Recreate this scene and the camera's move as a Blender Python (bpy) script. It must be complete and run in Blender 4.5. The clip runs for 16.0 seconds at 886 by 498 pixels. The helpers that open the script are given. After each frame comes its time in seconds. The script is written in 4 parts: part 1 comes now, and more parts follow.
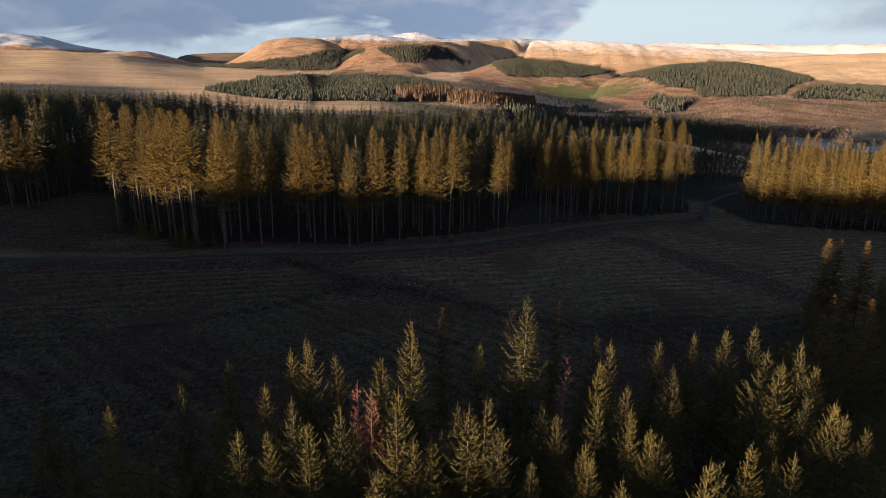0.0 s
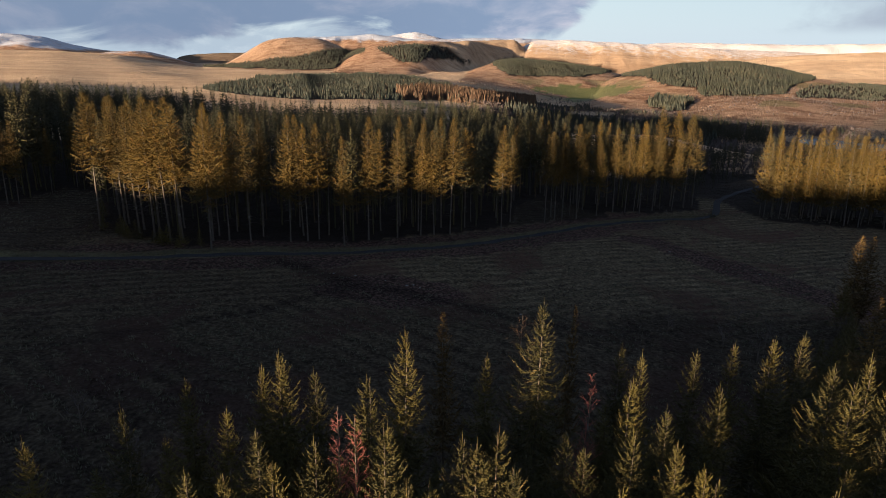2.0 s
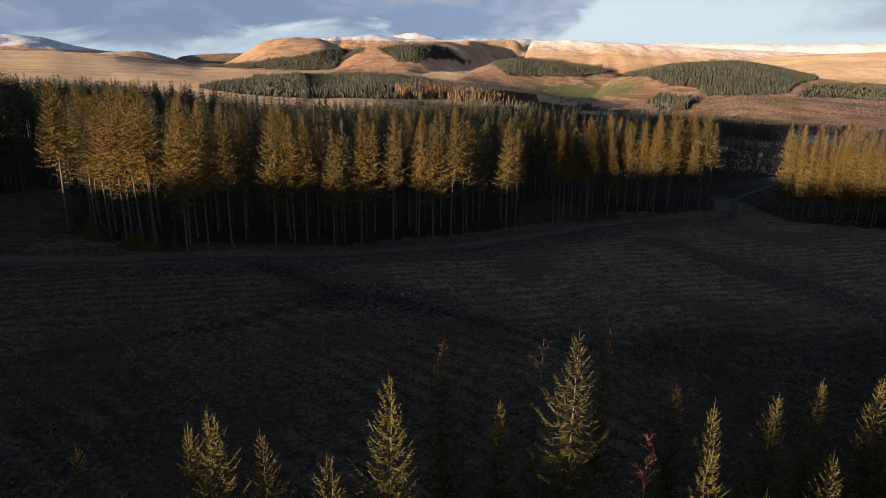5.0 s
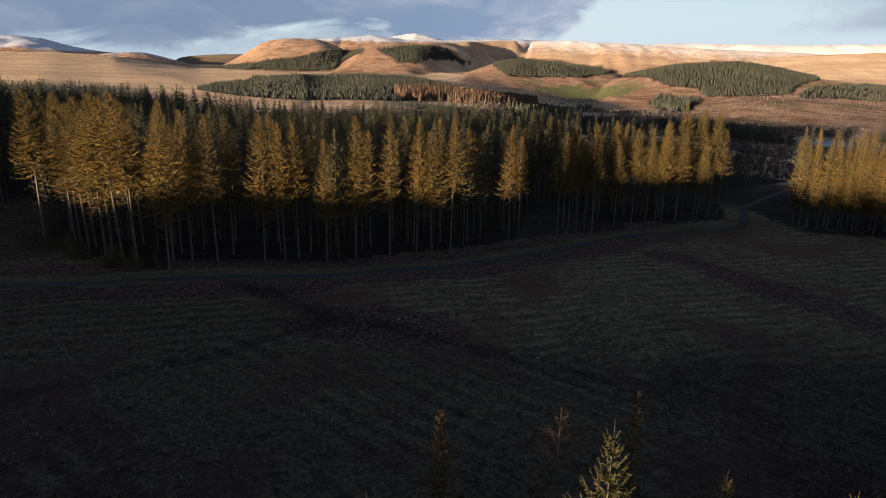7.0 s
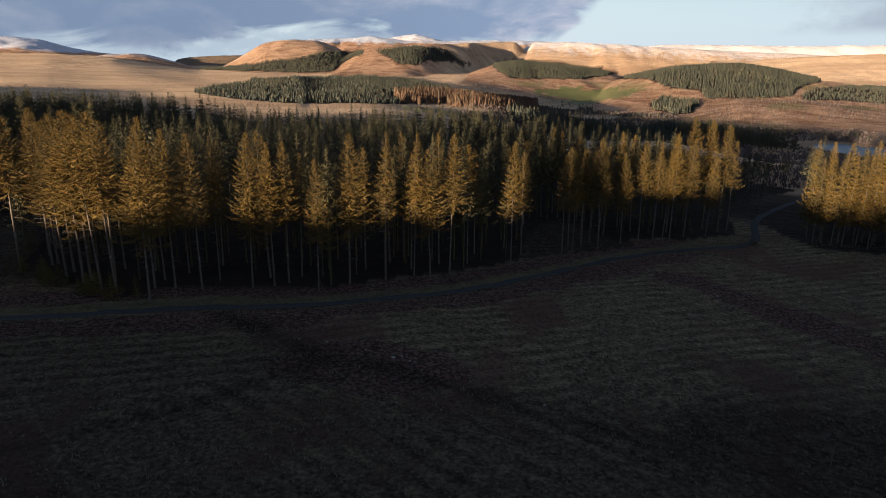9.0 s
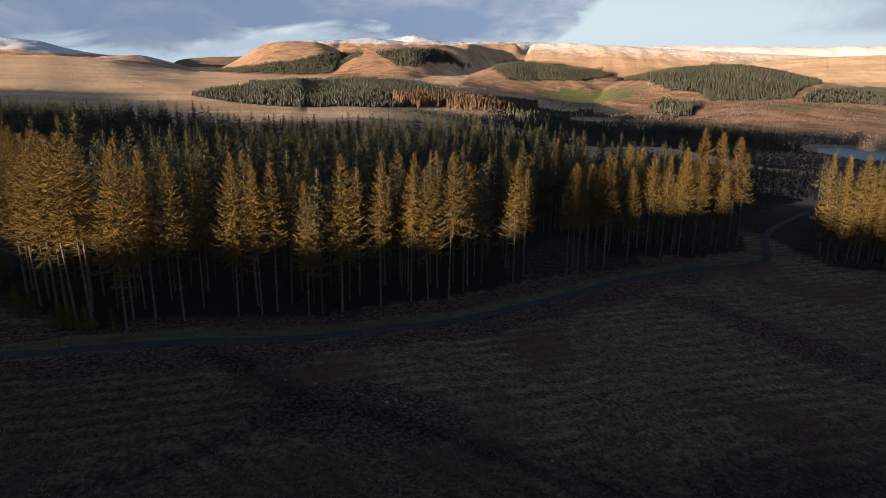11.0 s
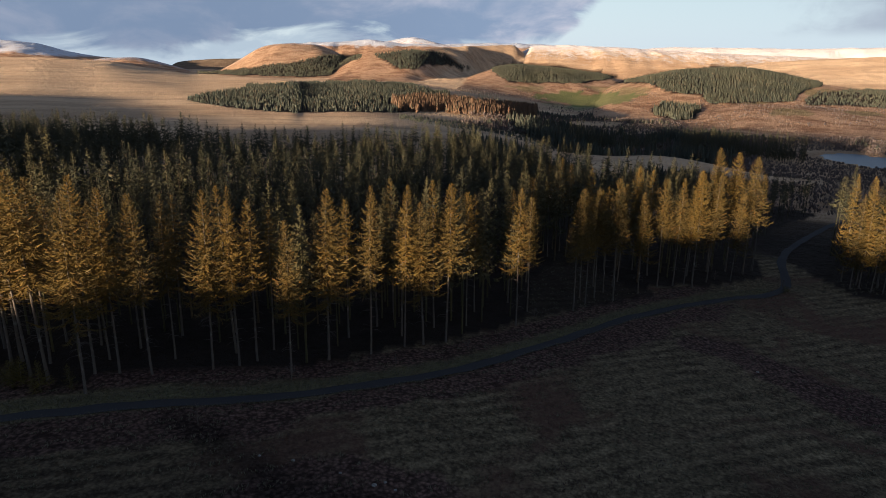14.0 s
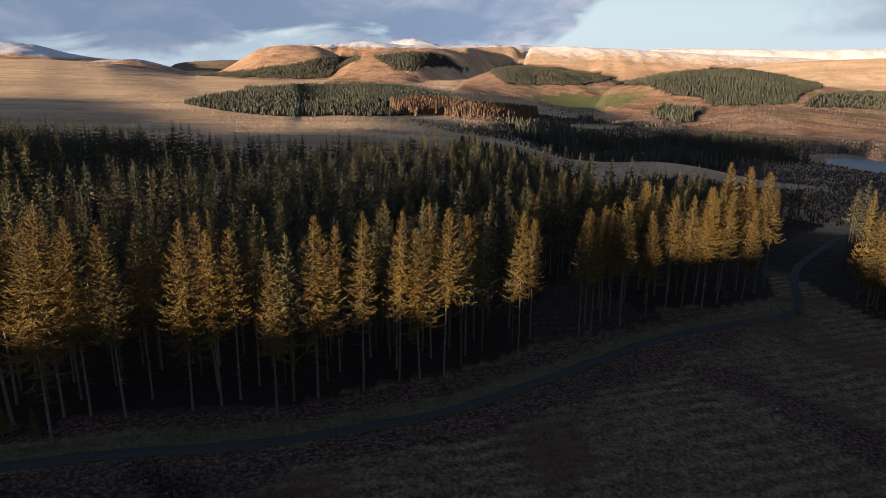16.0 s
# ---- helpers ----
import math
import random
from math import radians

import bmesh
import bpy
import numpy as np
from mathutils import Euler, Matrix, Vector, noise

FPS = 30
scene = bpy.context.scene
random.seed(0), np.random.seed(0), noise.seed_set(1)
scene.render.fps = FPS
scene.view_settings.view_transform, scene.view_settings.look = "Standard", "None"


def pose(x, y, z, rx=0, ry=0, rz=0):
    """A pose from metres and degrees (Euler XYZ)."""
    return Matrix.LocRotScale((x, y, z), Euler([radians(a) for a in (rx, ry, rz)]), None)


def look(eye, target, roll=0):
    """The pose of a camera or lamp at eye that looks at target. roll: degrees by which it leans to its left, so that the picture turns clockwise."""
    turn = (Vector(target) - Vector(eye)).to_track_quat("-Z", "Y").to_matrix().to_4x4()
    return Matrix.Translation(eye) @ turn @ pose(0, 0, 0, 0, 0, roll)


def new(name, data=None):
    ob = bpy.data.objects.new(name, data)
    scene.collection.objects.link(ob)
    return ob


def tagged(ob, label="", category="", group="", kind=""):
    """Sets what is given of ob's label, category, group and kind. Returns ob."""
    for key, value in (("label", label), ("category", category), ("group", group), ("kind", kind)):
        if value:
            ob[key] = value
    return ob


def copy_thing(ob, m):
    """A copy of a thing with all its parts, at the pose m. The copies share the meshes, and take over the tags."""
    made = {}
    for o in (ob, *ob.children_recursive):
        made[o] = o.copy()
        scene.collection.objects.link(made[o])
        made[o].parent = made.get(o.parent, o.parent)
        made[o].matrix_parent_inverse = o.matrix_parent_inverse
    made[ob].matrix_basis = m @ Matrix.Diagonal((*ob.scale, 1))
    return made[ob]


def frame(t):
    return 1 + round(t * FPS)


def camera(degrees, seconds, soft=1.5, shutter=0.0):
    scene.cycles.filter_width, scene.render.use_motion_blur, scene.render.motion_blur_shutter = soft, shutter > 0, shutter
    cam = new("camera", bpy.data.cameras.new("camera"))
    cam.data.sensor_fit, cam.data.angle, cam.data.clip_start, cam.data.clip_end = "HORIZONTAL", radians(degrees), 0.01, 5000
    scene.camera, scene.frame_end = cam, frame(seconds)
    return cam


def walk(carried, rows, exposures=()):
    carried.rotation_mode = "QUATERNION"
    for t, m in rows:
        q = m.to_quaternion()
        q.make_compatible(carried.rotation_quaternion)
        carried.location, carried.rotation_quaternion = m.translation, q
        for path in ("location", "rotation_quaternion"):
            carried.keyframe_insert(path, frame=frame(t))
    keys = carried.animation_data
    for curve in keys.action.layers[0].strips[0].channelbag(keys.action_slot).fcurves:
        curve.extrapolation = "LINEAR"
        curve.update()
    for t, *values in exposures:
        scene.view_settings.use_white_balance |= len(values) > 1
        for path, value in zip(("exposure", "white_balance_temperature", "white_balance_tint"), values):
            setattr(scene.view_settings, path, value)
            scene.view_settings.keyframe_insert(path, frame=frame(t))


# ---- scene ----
cam = camera(69.0, 16.0, 0.75)
ROWS = [
    (0.0, 0.003, 0.147, 40.346, 0.117, -16.210, 0.770),
    (0.7, -0.007, 2.757, 39.481, 0.124, -16.197, 0.761),
    (1.5, -0.012, 5.741, 38.492, 0.130, -16.182, 0.750),
    (2.5, -0.008, 9.473, 37.256, 0.136, -16.161, 0.737),
    (3.5, 0.006, 13.205, 36.020, 0.139, -16.139, 0.724),
    (4.2, 0.023, 15.817, 35.155, 0.139, -16.123, 0.715),
    (6.3, 0.104, 23.642, 35.161, 0.132, -16.069, 0.687),
    (7.0, 0.142, 26.245, 35.916, 0.127, -16.049, 0.677),
    (8.0, 0.205, 29.957, 36.989, 0.118, -16.020, 0.664),
    (9.0, 0.279, 33.660, 38.058, 0.106, -15.989, 0.651),
    (11.3, 0.490, 42.136, 40.493, 0.069, -15.912, 0.620),
    (12.5, 0.623, 46.529, 41.753, 0.044, -15.868, 0.604),
    (13.5, 0.746, 50.172, 42.797, 0.020, -15.830, 0.591),
    (14.5, 0.880, 53.797, 43.835, -0.006, -15.791, 0.578),
    (16.0, 1.100, 59.198, 45.382, -0.051, -15.728, 0.558),
]
walk(cam, [(t, pose(x, y, z, 90 + pitch, -roll, yaw)) for t, x, y, z, yaw, pitch, roll in ROWS], [(0.0, 1.75, 6150, 10), (16.0, 1.75, 6150, 10)])

# ---- light: a low winter sun from the left behind, a bright horizon, a slate cloud deck ----
SUN_HIGH, SUN_SIDE = radians(4.0), radians(35)
SUN_X, SUN_Y = -math.sin(SUN_SIDE), -math.cos(SUN_SIDE)
sun = new("sun", bpy.data.lights.new("sun", "SUN"))
sun.data.energy, sun.data.angle, sun.data.color = 5.0, radians(0.7), (1.0, 0.74, 0.49)
sun.matrix_world = look((SUN_X * math.cos(SUN_HIGH) * 100, SUN_Y * math.cos(SUN_HIGH) * 100, math.sin(SUN_HIGH) * 100), (0, 0, 0))


class Nodes:
    """A short way to write a node tree."""

    def __init__(self, tree):
        self.tree = tree
        tree.nodes.clear()

    def add(self, kind, settings=None, **sockets):
        node = self.tree.nodes.new(kind)
        for key, value in (settings or {}).items():
            setattr(node, key, value)
        for key, value in sockets.items():
            slot = node.inputs[int(key[1:])] if key[0] == "i" and key[1:].isdigit() else node.inputs[key.replace("_", " ")]
            if isinstance(value, bpy.types.NodeSocket):
                self.tree.links.new(value, slot)
            else:
                slot.default_value = value
        return node

    def math(self, op, a, b=0.0, clamp=False):
        return self.add("ShaderNodeMath", {"operation": op, "use_clamp": clamp}, i0=a, i1=b).outputs[0]

    def step(self, value, low, high):
        return self.add("ShaderNodeMapRange", {"interpolation_type": "SMOOTHSTEP"}, i0=value, i1=low, i2=high, i3=0.0, i4=1.0).outputs[0]

    def mix(self, factor, a, b, blend="MIX"):
        node = self.add("ShaderNodeMix", {"data_type": "RGBA", "blend_type": blend})
        for slot, value in ((0, factor), (6, a), (7, b)):
            if isinstance(value, bpy.types.NodeSocket):
                self.tree.links.new(value, node.inputs[slot])
            else:
                node.inputs[slot].default_value = value if slot == 0 else (*value, 1.0)
        return node.outputs[2]

    def noise(self, vector, scale, detail=4.0, rough=0.55, distort=0.0):
        return self.add("ShaderNodeTexNoise", Vector=vector, Scale=scale, Detail=detail, Roughness=rough, Distortion=distort).outputs[0]

    def stretch(self, vector, x, y, z, turn=0.0):
        return self.add("ShaderNodeMapping", Vector=vector, Scale=(x, y, z), Rotation=(0, 0, turn)).outputs[0]


world = bpy.data.worlds.new("sky")
world.use_nodes = True
scene.world = world
n = Nodes(world.node_tree)
way = n.add("ShaderNodeTexCoord").outputs["Generated"]
split = n.add("ShaderNodeSeparateXYZ", Vector=way)
sx, sy, sz = split.outputs
air = n.add("ShaderNodeTexSky", {"sky_type": "NISHITA", "sun_disc": False, "sun_elevation": SUN_HIGH,
                                 "sun_rotation": -math.atan2(SUN_X, SUN_Y), "altitude": 300.0, "dust_density": 1.0})
clear = n.add("ShaderNodeBackground", Color=air.outputs[0], Strength=0.066)
billow = n.noise(n.stretch(way, 5.0, 5.0, 13.0), 1.0, 7.0, 0.58, 0.5)
wisp = n.noise(n.stretch(way, 7.5, 7.5, 17.0), 1.0, 6.0, 0.58, 0.4)
rim = n.math("MULTIPLY_ADD", n.step(sx, 0.13, 0.30), 0.10)
rim.node.inputs[2].default_value = 0.038
rim = n.math("SUBTRACT", rim, n.math("MULTIPLY", n.step(sx, -0.10, -0.45), 0.022))
over = n.math("ADD", n.math("SUBTRACT", sz, rim), n.math("MULTIPLY", n.math("SUBTRACT", billow, 0.5), 0.135))
deck = n.step(over, -0.010, 0.016)
tone = n.mix(n.step(wisp, 0.40, 0.80), (0.112, 0.146, 0.202), (0.300, 0.285, 0.305))
tone = n.mix(n.math("MULTIPLY", n.step(sx, 0.20, -0.35), 0.6), tone, (0.075, 0.100, 0.145))
tone = n.mix(n.step(sz, 0.10, 0.55), tone, (0.066, 0.088, 0.130))
cloud = n.add("ShaderNodeBackground", Color=tone, Strength=0.73)
pale_mask = n.math("MULTIPLY", n.step(sx, 0.15, -0.05), n.step(n.math("ADD", wisp, n.math("MULTIPLY", sz, -1.5)), 0.30, 0.52))
pale = n.add("ShaderNodeBackground", Color=(0.178, 0.214, 0.248, 1), Strength=0.73)
bank_mask = n.math("MULTIPLY", n.step(n.math("ADD", sx, n.math("MULTIPLY", n.math("SUBTRACT", wisp, 0.5), 0.3)), 0.42, 0.55), n.math("MULTIPLY", n.step(sz, 0.036, 0.056), n.step(sz, 0.110, 0.080)))
bank = n.add("ShaderNodeBackground", Color=(0.175, 0.195, 0.225, 1), Strength=0.73)

veil_mask = n.math("MULTIPLY", n.step(sz, 0.45, 0.0), 0.8)
veil = n.add("ShaderNodeBackground", Color=(0.285, 0.345, 0.395, 1), Strength=0.73)


def over_sky(mask, low, high):
    return n.add("ShaderNodeMixShader", i0=mask, i1=low, i2=high).outputs[0]


sky = over_sky(veil_mask, clear.outputs[0], veil.outputs[0])
sky = over_sky(n.math("MULTIPLY", pale_mask, 0.8), sky, pale.outputs[0])
sky = over_sky(n.math("MULTIPLY", bank_mask, 0.9), sky, bank.outputs[0])
sky = over_sky(deck, sky, cloud.outputs[0])
n.add("ShaderNodeOutputWorld", Surface=sky)


# ---- materials ----
def material(name, rough=0.9, gloss=0.2):
    mat = bpy.data.materials.new(name)
    mat.use_nodes = True
    nodes = Nodes(mat.node_tree)
    surface = nodes.add("ShaderNodeBsdfPrincipled", Roughness=rough)
    surface.inputs["Specular IOR Level"].default_value = gloss
    nodes.add("ShaderNodeOutputMaterial", Surface=surface.outputs[0])
    return mat, nodes, surface


def join(nodes, socket, surface, name):
    nodes.tree.links.new(socket, surface.inputs[name])


def foliage(name, dark, light, dead, share=0.08, patch_scale=0.22, patch_weight=0.25):
    mat, nodes, surface = material(name, 0.75, 0.25)
    island = nodes.add("ShaderNodeNewGeometry").outputs["Random Per Island"]
    whole = nodes.add("ShaderNodeObjectInfo").outputs["Random"]
    place = nodes.add("ShaderNodeNewGeometry").outputs["Position"]
    patch = nodes.step(nodes.noise(place, patch_scale, 2.0), 0.3, 0.7)
    blend = nodes.math("ADD", nodes.math("MULTIPLY", island, 0.35), nodes.math("ADD", nodes.math("MULTIPLY", whole, 0.35), nodes.math("MULTIPLY", patch, patch_weight)), True)
    tint = nodes.mix(blend, dark, light)
    tint = nodes.mix(nodes.step(island, 1.0 - share, 1.0 - share + 0.01), tint, dead)
    join(nodes, tint, surface, "Base Color")
    return mat


def bark(name, dark, light):
    mat, nodes, surface = material(name, 0.95, 0.15)
    place = nodes.add("ShaderNodeTexCoord").outputs["Object"]
    grain = nodes.noise(nodes.stretch(place, 3, 3, 0.6), 3.0, 6.0, 0.65)
    lichen = nodes.noise(place, 0.7, 3.0)
    tint = nodes.mix(grain, dark, light)
    tint = nodes.mix(nodes.step(lichen, 0.52, 0.7), tint, (0.165, 0.160, 0.140))
    join(nodes, tint, surface, "Base Color")
    join(nodes, nodes.add("ShaderNodeBump", Strength=0.6, Distance=0.05, Height=grain).outputs[0], surface, "Normal")
    return mat


NEEDLES_YOUNG = foliage("young_needles", (0.010, 0.013, 0.007), (0.116, 0.090, 0.016), (0.090, 0.060, 0.018))
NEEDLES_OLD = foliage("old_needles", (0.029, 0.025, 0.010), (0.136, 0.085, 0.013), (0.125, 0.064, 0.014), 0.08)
# bluish far conifers, some distance haze put into the needle colour
NEEDLES_FAR = foliage("far_needles", (0.021, 0.029, 0.025), (0.056, 0.058, 0.038), (0.075, 0.055, 0.034), 0.07, 0.011, 0.5)
# spruce needles toned down: shade inside the forest put into the colour
NEEDLES_SHADED = foliage("shaded_forest_needles", (0.017, 0.022, 0.016), (0.072, 0.062, 0.024), (0.07, 0.05, 0.026), 0.05, 0.06, 0.35)
NEEDLES_BROWN = foliage("browned_needles", (0.045, 0.030, 0.010), (0.14, 0.085, 0.022), (0.12, 0.06, 0.02))
NEEDLES_LARCH = foliage("larch_twigs", (0.058, 0.036, 0.022), (0.135, 0.078, 0.044), (0.06, 0.055, 0.035))
TWIGS_BARE = foliage("bare_twigs", (0.058, 0.047, 0.045), (0.112, 0.086, 0.078), (0.085, 0.066, 0.060))
TWIGS_RED = foliage("red_bare_twigs", (0.15, 0.045, 0.035), (0.27, 0.095, 0.075), (0.22, 0.11, 0.09))
GRASS_DRY = foliage("dry_tussock_grass", (0.050, 0.044, 0.029), (0.185, 0.160, 0.108), (0.058, 0.062, 0.032), 0.3)
BRACKEN = foliage("dead_bracken", (0.022, 0.014, 0.012), (0.075, 0.044, 0.036), (0.05, 0.032, 0.026))
BARK_PALE = bark("pale_spruce_bark", (0.048, 0.041, 0.035), (0.135, 0.118, 0.100))
BARK_DARK = bark("dark_spruce_bark", (0.045, 0.036, 0.028), (0.14, 0.11, 0.085))


STONE, n, surface = material("lichen_stone", 0.95, 0.2)
spot = n.add("ShaderNodeTexCoord").outputs["Object"]
mottle = n.noise(spot, 5.0, 6.0, 0.65)
join(n, n.mix(n.step(mottle, 0.35, 0.65), (0.11, 0.108, 0.10), (0.24, 0.235, 0.22)), surface, "Base Color")
join(n, n.add("ShaderNodeBump", Strength=0.5, Distance=0.05, Height=mottle).outputs[0], surface, "Normal")


def land_material():
    mat, nodes, surface = material("hill_land", 1.0, 0.05)
    place = nodes.add("ShaderNodeTexCoord").outputs["Object"]
    cover = nodes.add("ShaderNodeSeparateColor", Color=nodes.add("ShaderNodeAttribute", {"attribute_name": "cover"}).outputs["Color"]).outputs
    more = nodes.add("ShaderNodeSeparateColor", Color=nodes.add("ShaderNodeAttribute", {"attribute_name": "ground_kind"}).outputs["Color"]).outputs
    broad = nodes.noise(nodes.stretch(place, 0.30, 1.2, 1.0), 0.010, 6.0, 0.6, 0.4)
    clump = nodes.noise(place, 0.16, 5.0, 0.65)
    blade = nodes.noise(place, 1.9, 4.0, 0.7)
    grass = nodes.mix(nodes.step(broad, 0.32, 0.66), (0.32, 0.195, 0.11), (0.55, 0.385, 0.24))
    grass = nodes.mix(nodes.math("MULTIPLY", nodes.step(clump, 0.45, 0.75), 0.5), grass, (0.21, 0.115, 0.06))
    band = nodes.noise(nodes.stretch(place, 0.10, 1.0, 1.0), 0.022, 6.0, 0.65, 0.3)
    grass = nodes.mix(nodes.math("MULTIPLY", nodes.step(band, 0.45, 0.60), 0.5), grass, (0.24, 0.14, 0.08))
    rill = nodes.noise(nodes.stretch(place, 0.07, 1.0, 1.0), 0.045, 5.0, 0.6, 0.6)
    grass = nodes.mix(nodes.math("MULTIPLY", nodes.step(rill, 0.57, 0.61), 0.55), grass, (0.13, 0.085, 0.055))
    heath = nodes.noise(place, 0.024, 7.0, 0.65, 0.5)
    grass = nodes.mix(nodes.math("MULTIPLY", nodes.step(heath, 0.52, 0.66), 0.55), grass, (0.15, 0.085, 0.05))
    fern = nodes.mix(nodes.step(nodes.math("ADD", nodes.math("MULTIPLY", heath, 0.7), nodes.math("MULTIPLY", clump, 0.3)), 0.38, 0.62), (0.22, 0.118, 0.068), (0.50, 0.32, 0.20))
    sward = nodes.mix(clump, (0.10, 0.125, 0.045), (0.17, 0.19, 0.07))
    # snow tinted blue, distance haze put into its colour
    snow = nodes.mix(clump, (0.42, 0.44, 0.49), (0.66, 0.69, 0.75))
    # forest floor, and the tone for shade painted on open ground
    litter_and_shade = nodes.mix(clump, (0.016, 0.013, 0.011), (0.042, 0.033, 0.028))
    # the felled ground: tussocks, dead bracken and old furrows
    furrow = nodes.add("ShaderNodeTexWave", {"wave_type": "BANDS", "bands_direction": "Y"}, Vector=nodes.stretch(place, 1, 1, 1, radians(-20)), Scale=0.12,
                       Distortion=3.2, Detail=4.0, Detail_Scale=0.9).outputs[0]
    cross = nodes.add("ShaderNodeTexWave", {"wave_type": "BANDS", "bands_direction": "Y"}, Vector=nodes.stretch(place, 1, 1, 1, radians(40)), Scale=0.11,
                      Distortion=3.2, Detail=4.0, Detail_Scale=0.9).outputs[0]
    px, py, _ = nodes.add("ShaderNodeSeparateXYZ", Vector=place).outputs
    rear_a = nodes.math("SUBTRACT", py, nodes.math("MULTIPLY", px, 0.885))
    rear_b = nodes.math("ADD", py, nodes.math("MULTIPLY", px, 0.3))
    rear = nodes.math("MAXIMUM", nodes.step(rear_a, 119.5, 121.5), nodes.step(rear_b, 102, 104))
    furrow = nodes.mix(rear, nodes.add("ShaderNodeCombineXYZ", X=cross).outputs[0], nodes.add("ShaderNodeCombineXYZ", X=furrow).outputs[0])
    furrow = nodes.add("ShaderNodeSeparateXYZ", Vector=furrow).outputs[0]
    patch = nodes.noise(place, 0.045, 4.0, 0.6, 0.8)
    wobble = nodes.add("ShaderNodeMix", {"data_type": "VECTOR"}, i0=0.35)
    nodes.tree.links.new(place, wobble.inputs[4])
    nodes.tree.links.new(nodes.add("ShaderNodeTexNoise", Vector=place, Scale=1.3).outputs[1], wobble.inputs[5])
    tussock = nodes.math("SUBTRACT", 0.75, nodes.add("ShaderNodeTexVoronoi", {"feature": "F1"}, Vector=wobble.outputs[1], Scale=2.9).outputs[0])
    felled = nodes.mix(nodes.step(nodes.math("ADD", nodes.math("MULTIPLY", nodes.math("MULTIPLY", nodes.math("SUBTRACT", furrow, 0.45), 0.11), nodes.step(nodes.noise(place, 0.06, 3.0, 0.6), 0.34, 0.62)), nodes.math("ADD", nodes.math("ADD", nodes.math("MULTIPLY", blade, 0.5), nodes.math("MULTIPLY", tussock, 0.15)), nodes.math("MULTIPLY", nodes.noise(place, 0.55, 5.0, 0.7), 0.38))), 0.30, 0.80), (0.040, 0.031, 0.021), (0.300, 0.238, 0.148))
    felled = nodes.mix(nodes.math("MULTIPLY", nodes.step(patch, 0.50, 0.62), 0.8), felled, nodes.mix(blade, (0.060, 0.034, 0.027), (0.13, 0.075, 0.055)))
    tint = nodes.mix(nodes.step(nodes.math("ADD", cover[0], nodes.math("MULTIPLY", nodes.math("SUBTRACT", clump, 0.5), 0.9)), 0.35, 0.65), grass, fern)
    tint = nodes.mix(cover[1], tint, sward)
    tint = nodes.mix(nodes.step(nodes.math("ADD", cover[2], nodes.math("MULTIPLY", nodes.math("SUBTRACT", nodes.noise(place, 0.030, 8.0, 0.72, 0.4), 0.5), 2.2)), 0.30, 1.05), tint, snow)
    felled = nodes.mix(nodes.math("MULTIPLY", nodes.step(nodes.math("ADD", cover[0], nodes.math("MULTIPLY", nodes.math("SUBTRACT", nodes.noise(place, 0.35, 5.0, 0.7), 0.5), 1.1)), 0.3, 0.7), 0.85), felled, nodes.mix(nodes.step(nodes.math("ADD", nodes.math("MULTIPLY", blade, 0.6), nodes.math("MULTIPLY", tussock, 0.5)), 0.25, 0.8), (0.032, 0.020, 0.018), (0.21, 0.125, 0.108)))
    tint = nodes.mix(more[0], tint, felled)
    # alpha: bracken in ditches and thickets, and near ground dimmed by colour
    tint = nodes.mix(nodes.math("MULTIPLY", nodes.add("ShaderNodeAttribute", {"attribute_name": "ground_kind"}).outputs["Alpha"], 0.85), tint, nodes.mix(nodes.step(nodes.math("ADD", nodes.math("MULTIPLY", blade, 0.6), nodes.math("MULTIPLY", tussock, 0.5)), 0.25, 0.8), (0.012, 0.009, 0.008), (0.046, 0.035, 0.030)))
    tint = nodes.mix(more[1], tint, litter_and_shade)
    tint = nodes.mix(more[2], tint, nodes.mix(blade, (0.075, 0.07, 0.036), (0.20, 0.18, 0.10)))
    join(nodes, tint, surface, "Base Color")
    # dry grass scatters low light back
    surface.inputs["Sheen Roughness"].default_value = 0.6
    surface.inputs["Sheen Tint"].default_value = (0.85, 0.66, 0.47, 1)
    join(nodes, nodes.math("MULTIPLY", nodes.math("SUBTRACT", 1.0, nodes.math("ADD", nodes.math("ADD", more[0], more[1]), nodes.math("MULTIPLY", cover[0], 1.5), True)), 0.42), surface, "Sheen Weight")
    gully = nodes.noise(nodes.stretch(place, 1.0, 0.6, 1.0), 0.014, 8.0, 0.62, 0.6)
    height = nodes.math("ADD", nodes.math("ADD", nodes.math("MULTIPLY", clump, 3.0), nodes.math("MULTIPLY", nodes.math("MULTIPLY", gully, 4.5), nodes.math("SUBTRACT", 1.0, more[0]))), nodes.math("ADD", nodes.math("MULTIPLY", blade, 0.35), nodes.math("MULTIPLY", furrow, 0.08)))
    join(nodes, nodes.add("ShaderNodeBump", Strength=1.0, Distance=1.7, Height=height).outputs[0], surface, "Normal")
    return mat


LAND = land_material()
road_mat, n, surface = material("wet_gravel_track", 0.95, 0.05)
spot = n.add("ShaderNodeTexCoord").outputs["Object"]
grit = n.noise(spot, 6.0, 5.0, 0.7)
join(n, n.mix(n.noise(spot, 0.5, 4.0), n.mix(grit, (0.022, 0.022, 0.024), (0.056, 0.056, 0.058)), (0.038, 0.038, 0.040)), surface, "Base Color")
join(n, n.add("ShaderNodeBump", Strength=0.4, Distance=0.04, Height=grit).outputs[0], surface, "Normal")
water_mat, n, surface = material("lake_water", 0.35, 0.05)
surface.inputs["Base Color"].default_value = (0.045, 0.085, 0.125, 1)
ripple = n.noise(n.stretch(n.add("ShaderNodeTexCoord").outputs["Object"], 1, 3, 1), 0.25, 4.0)
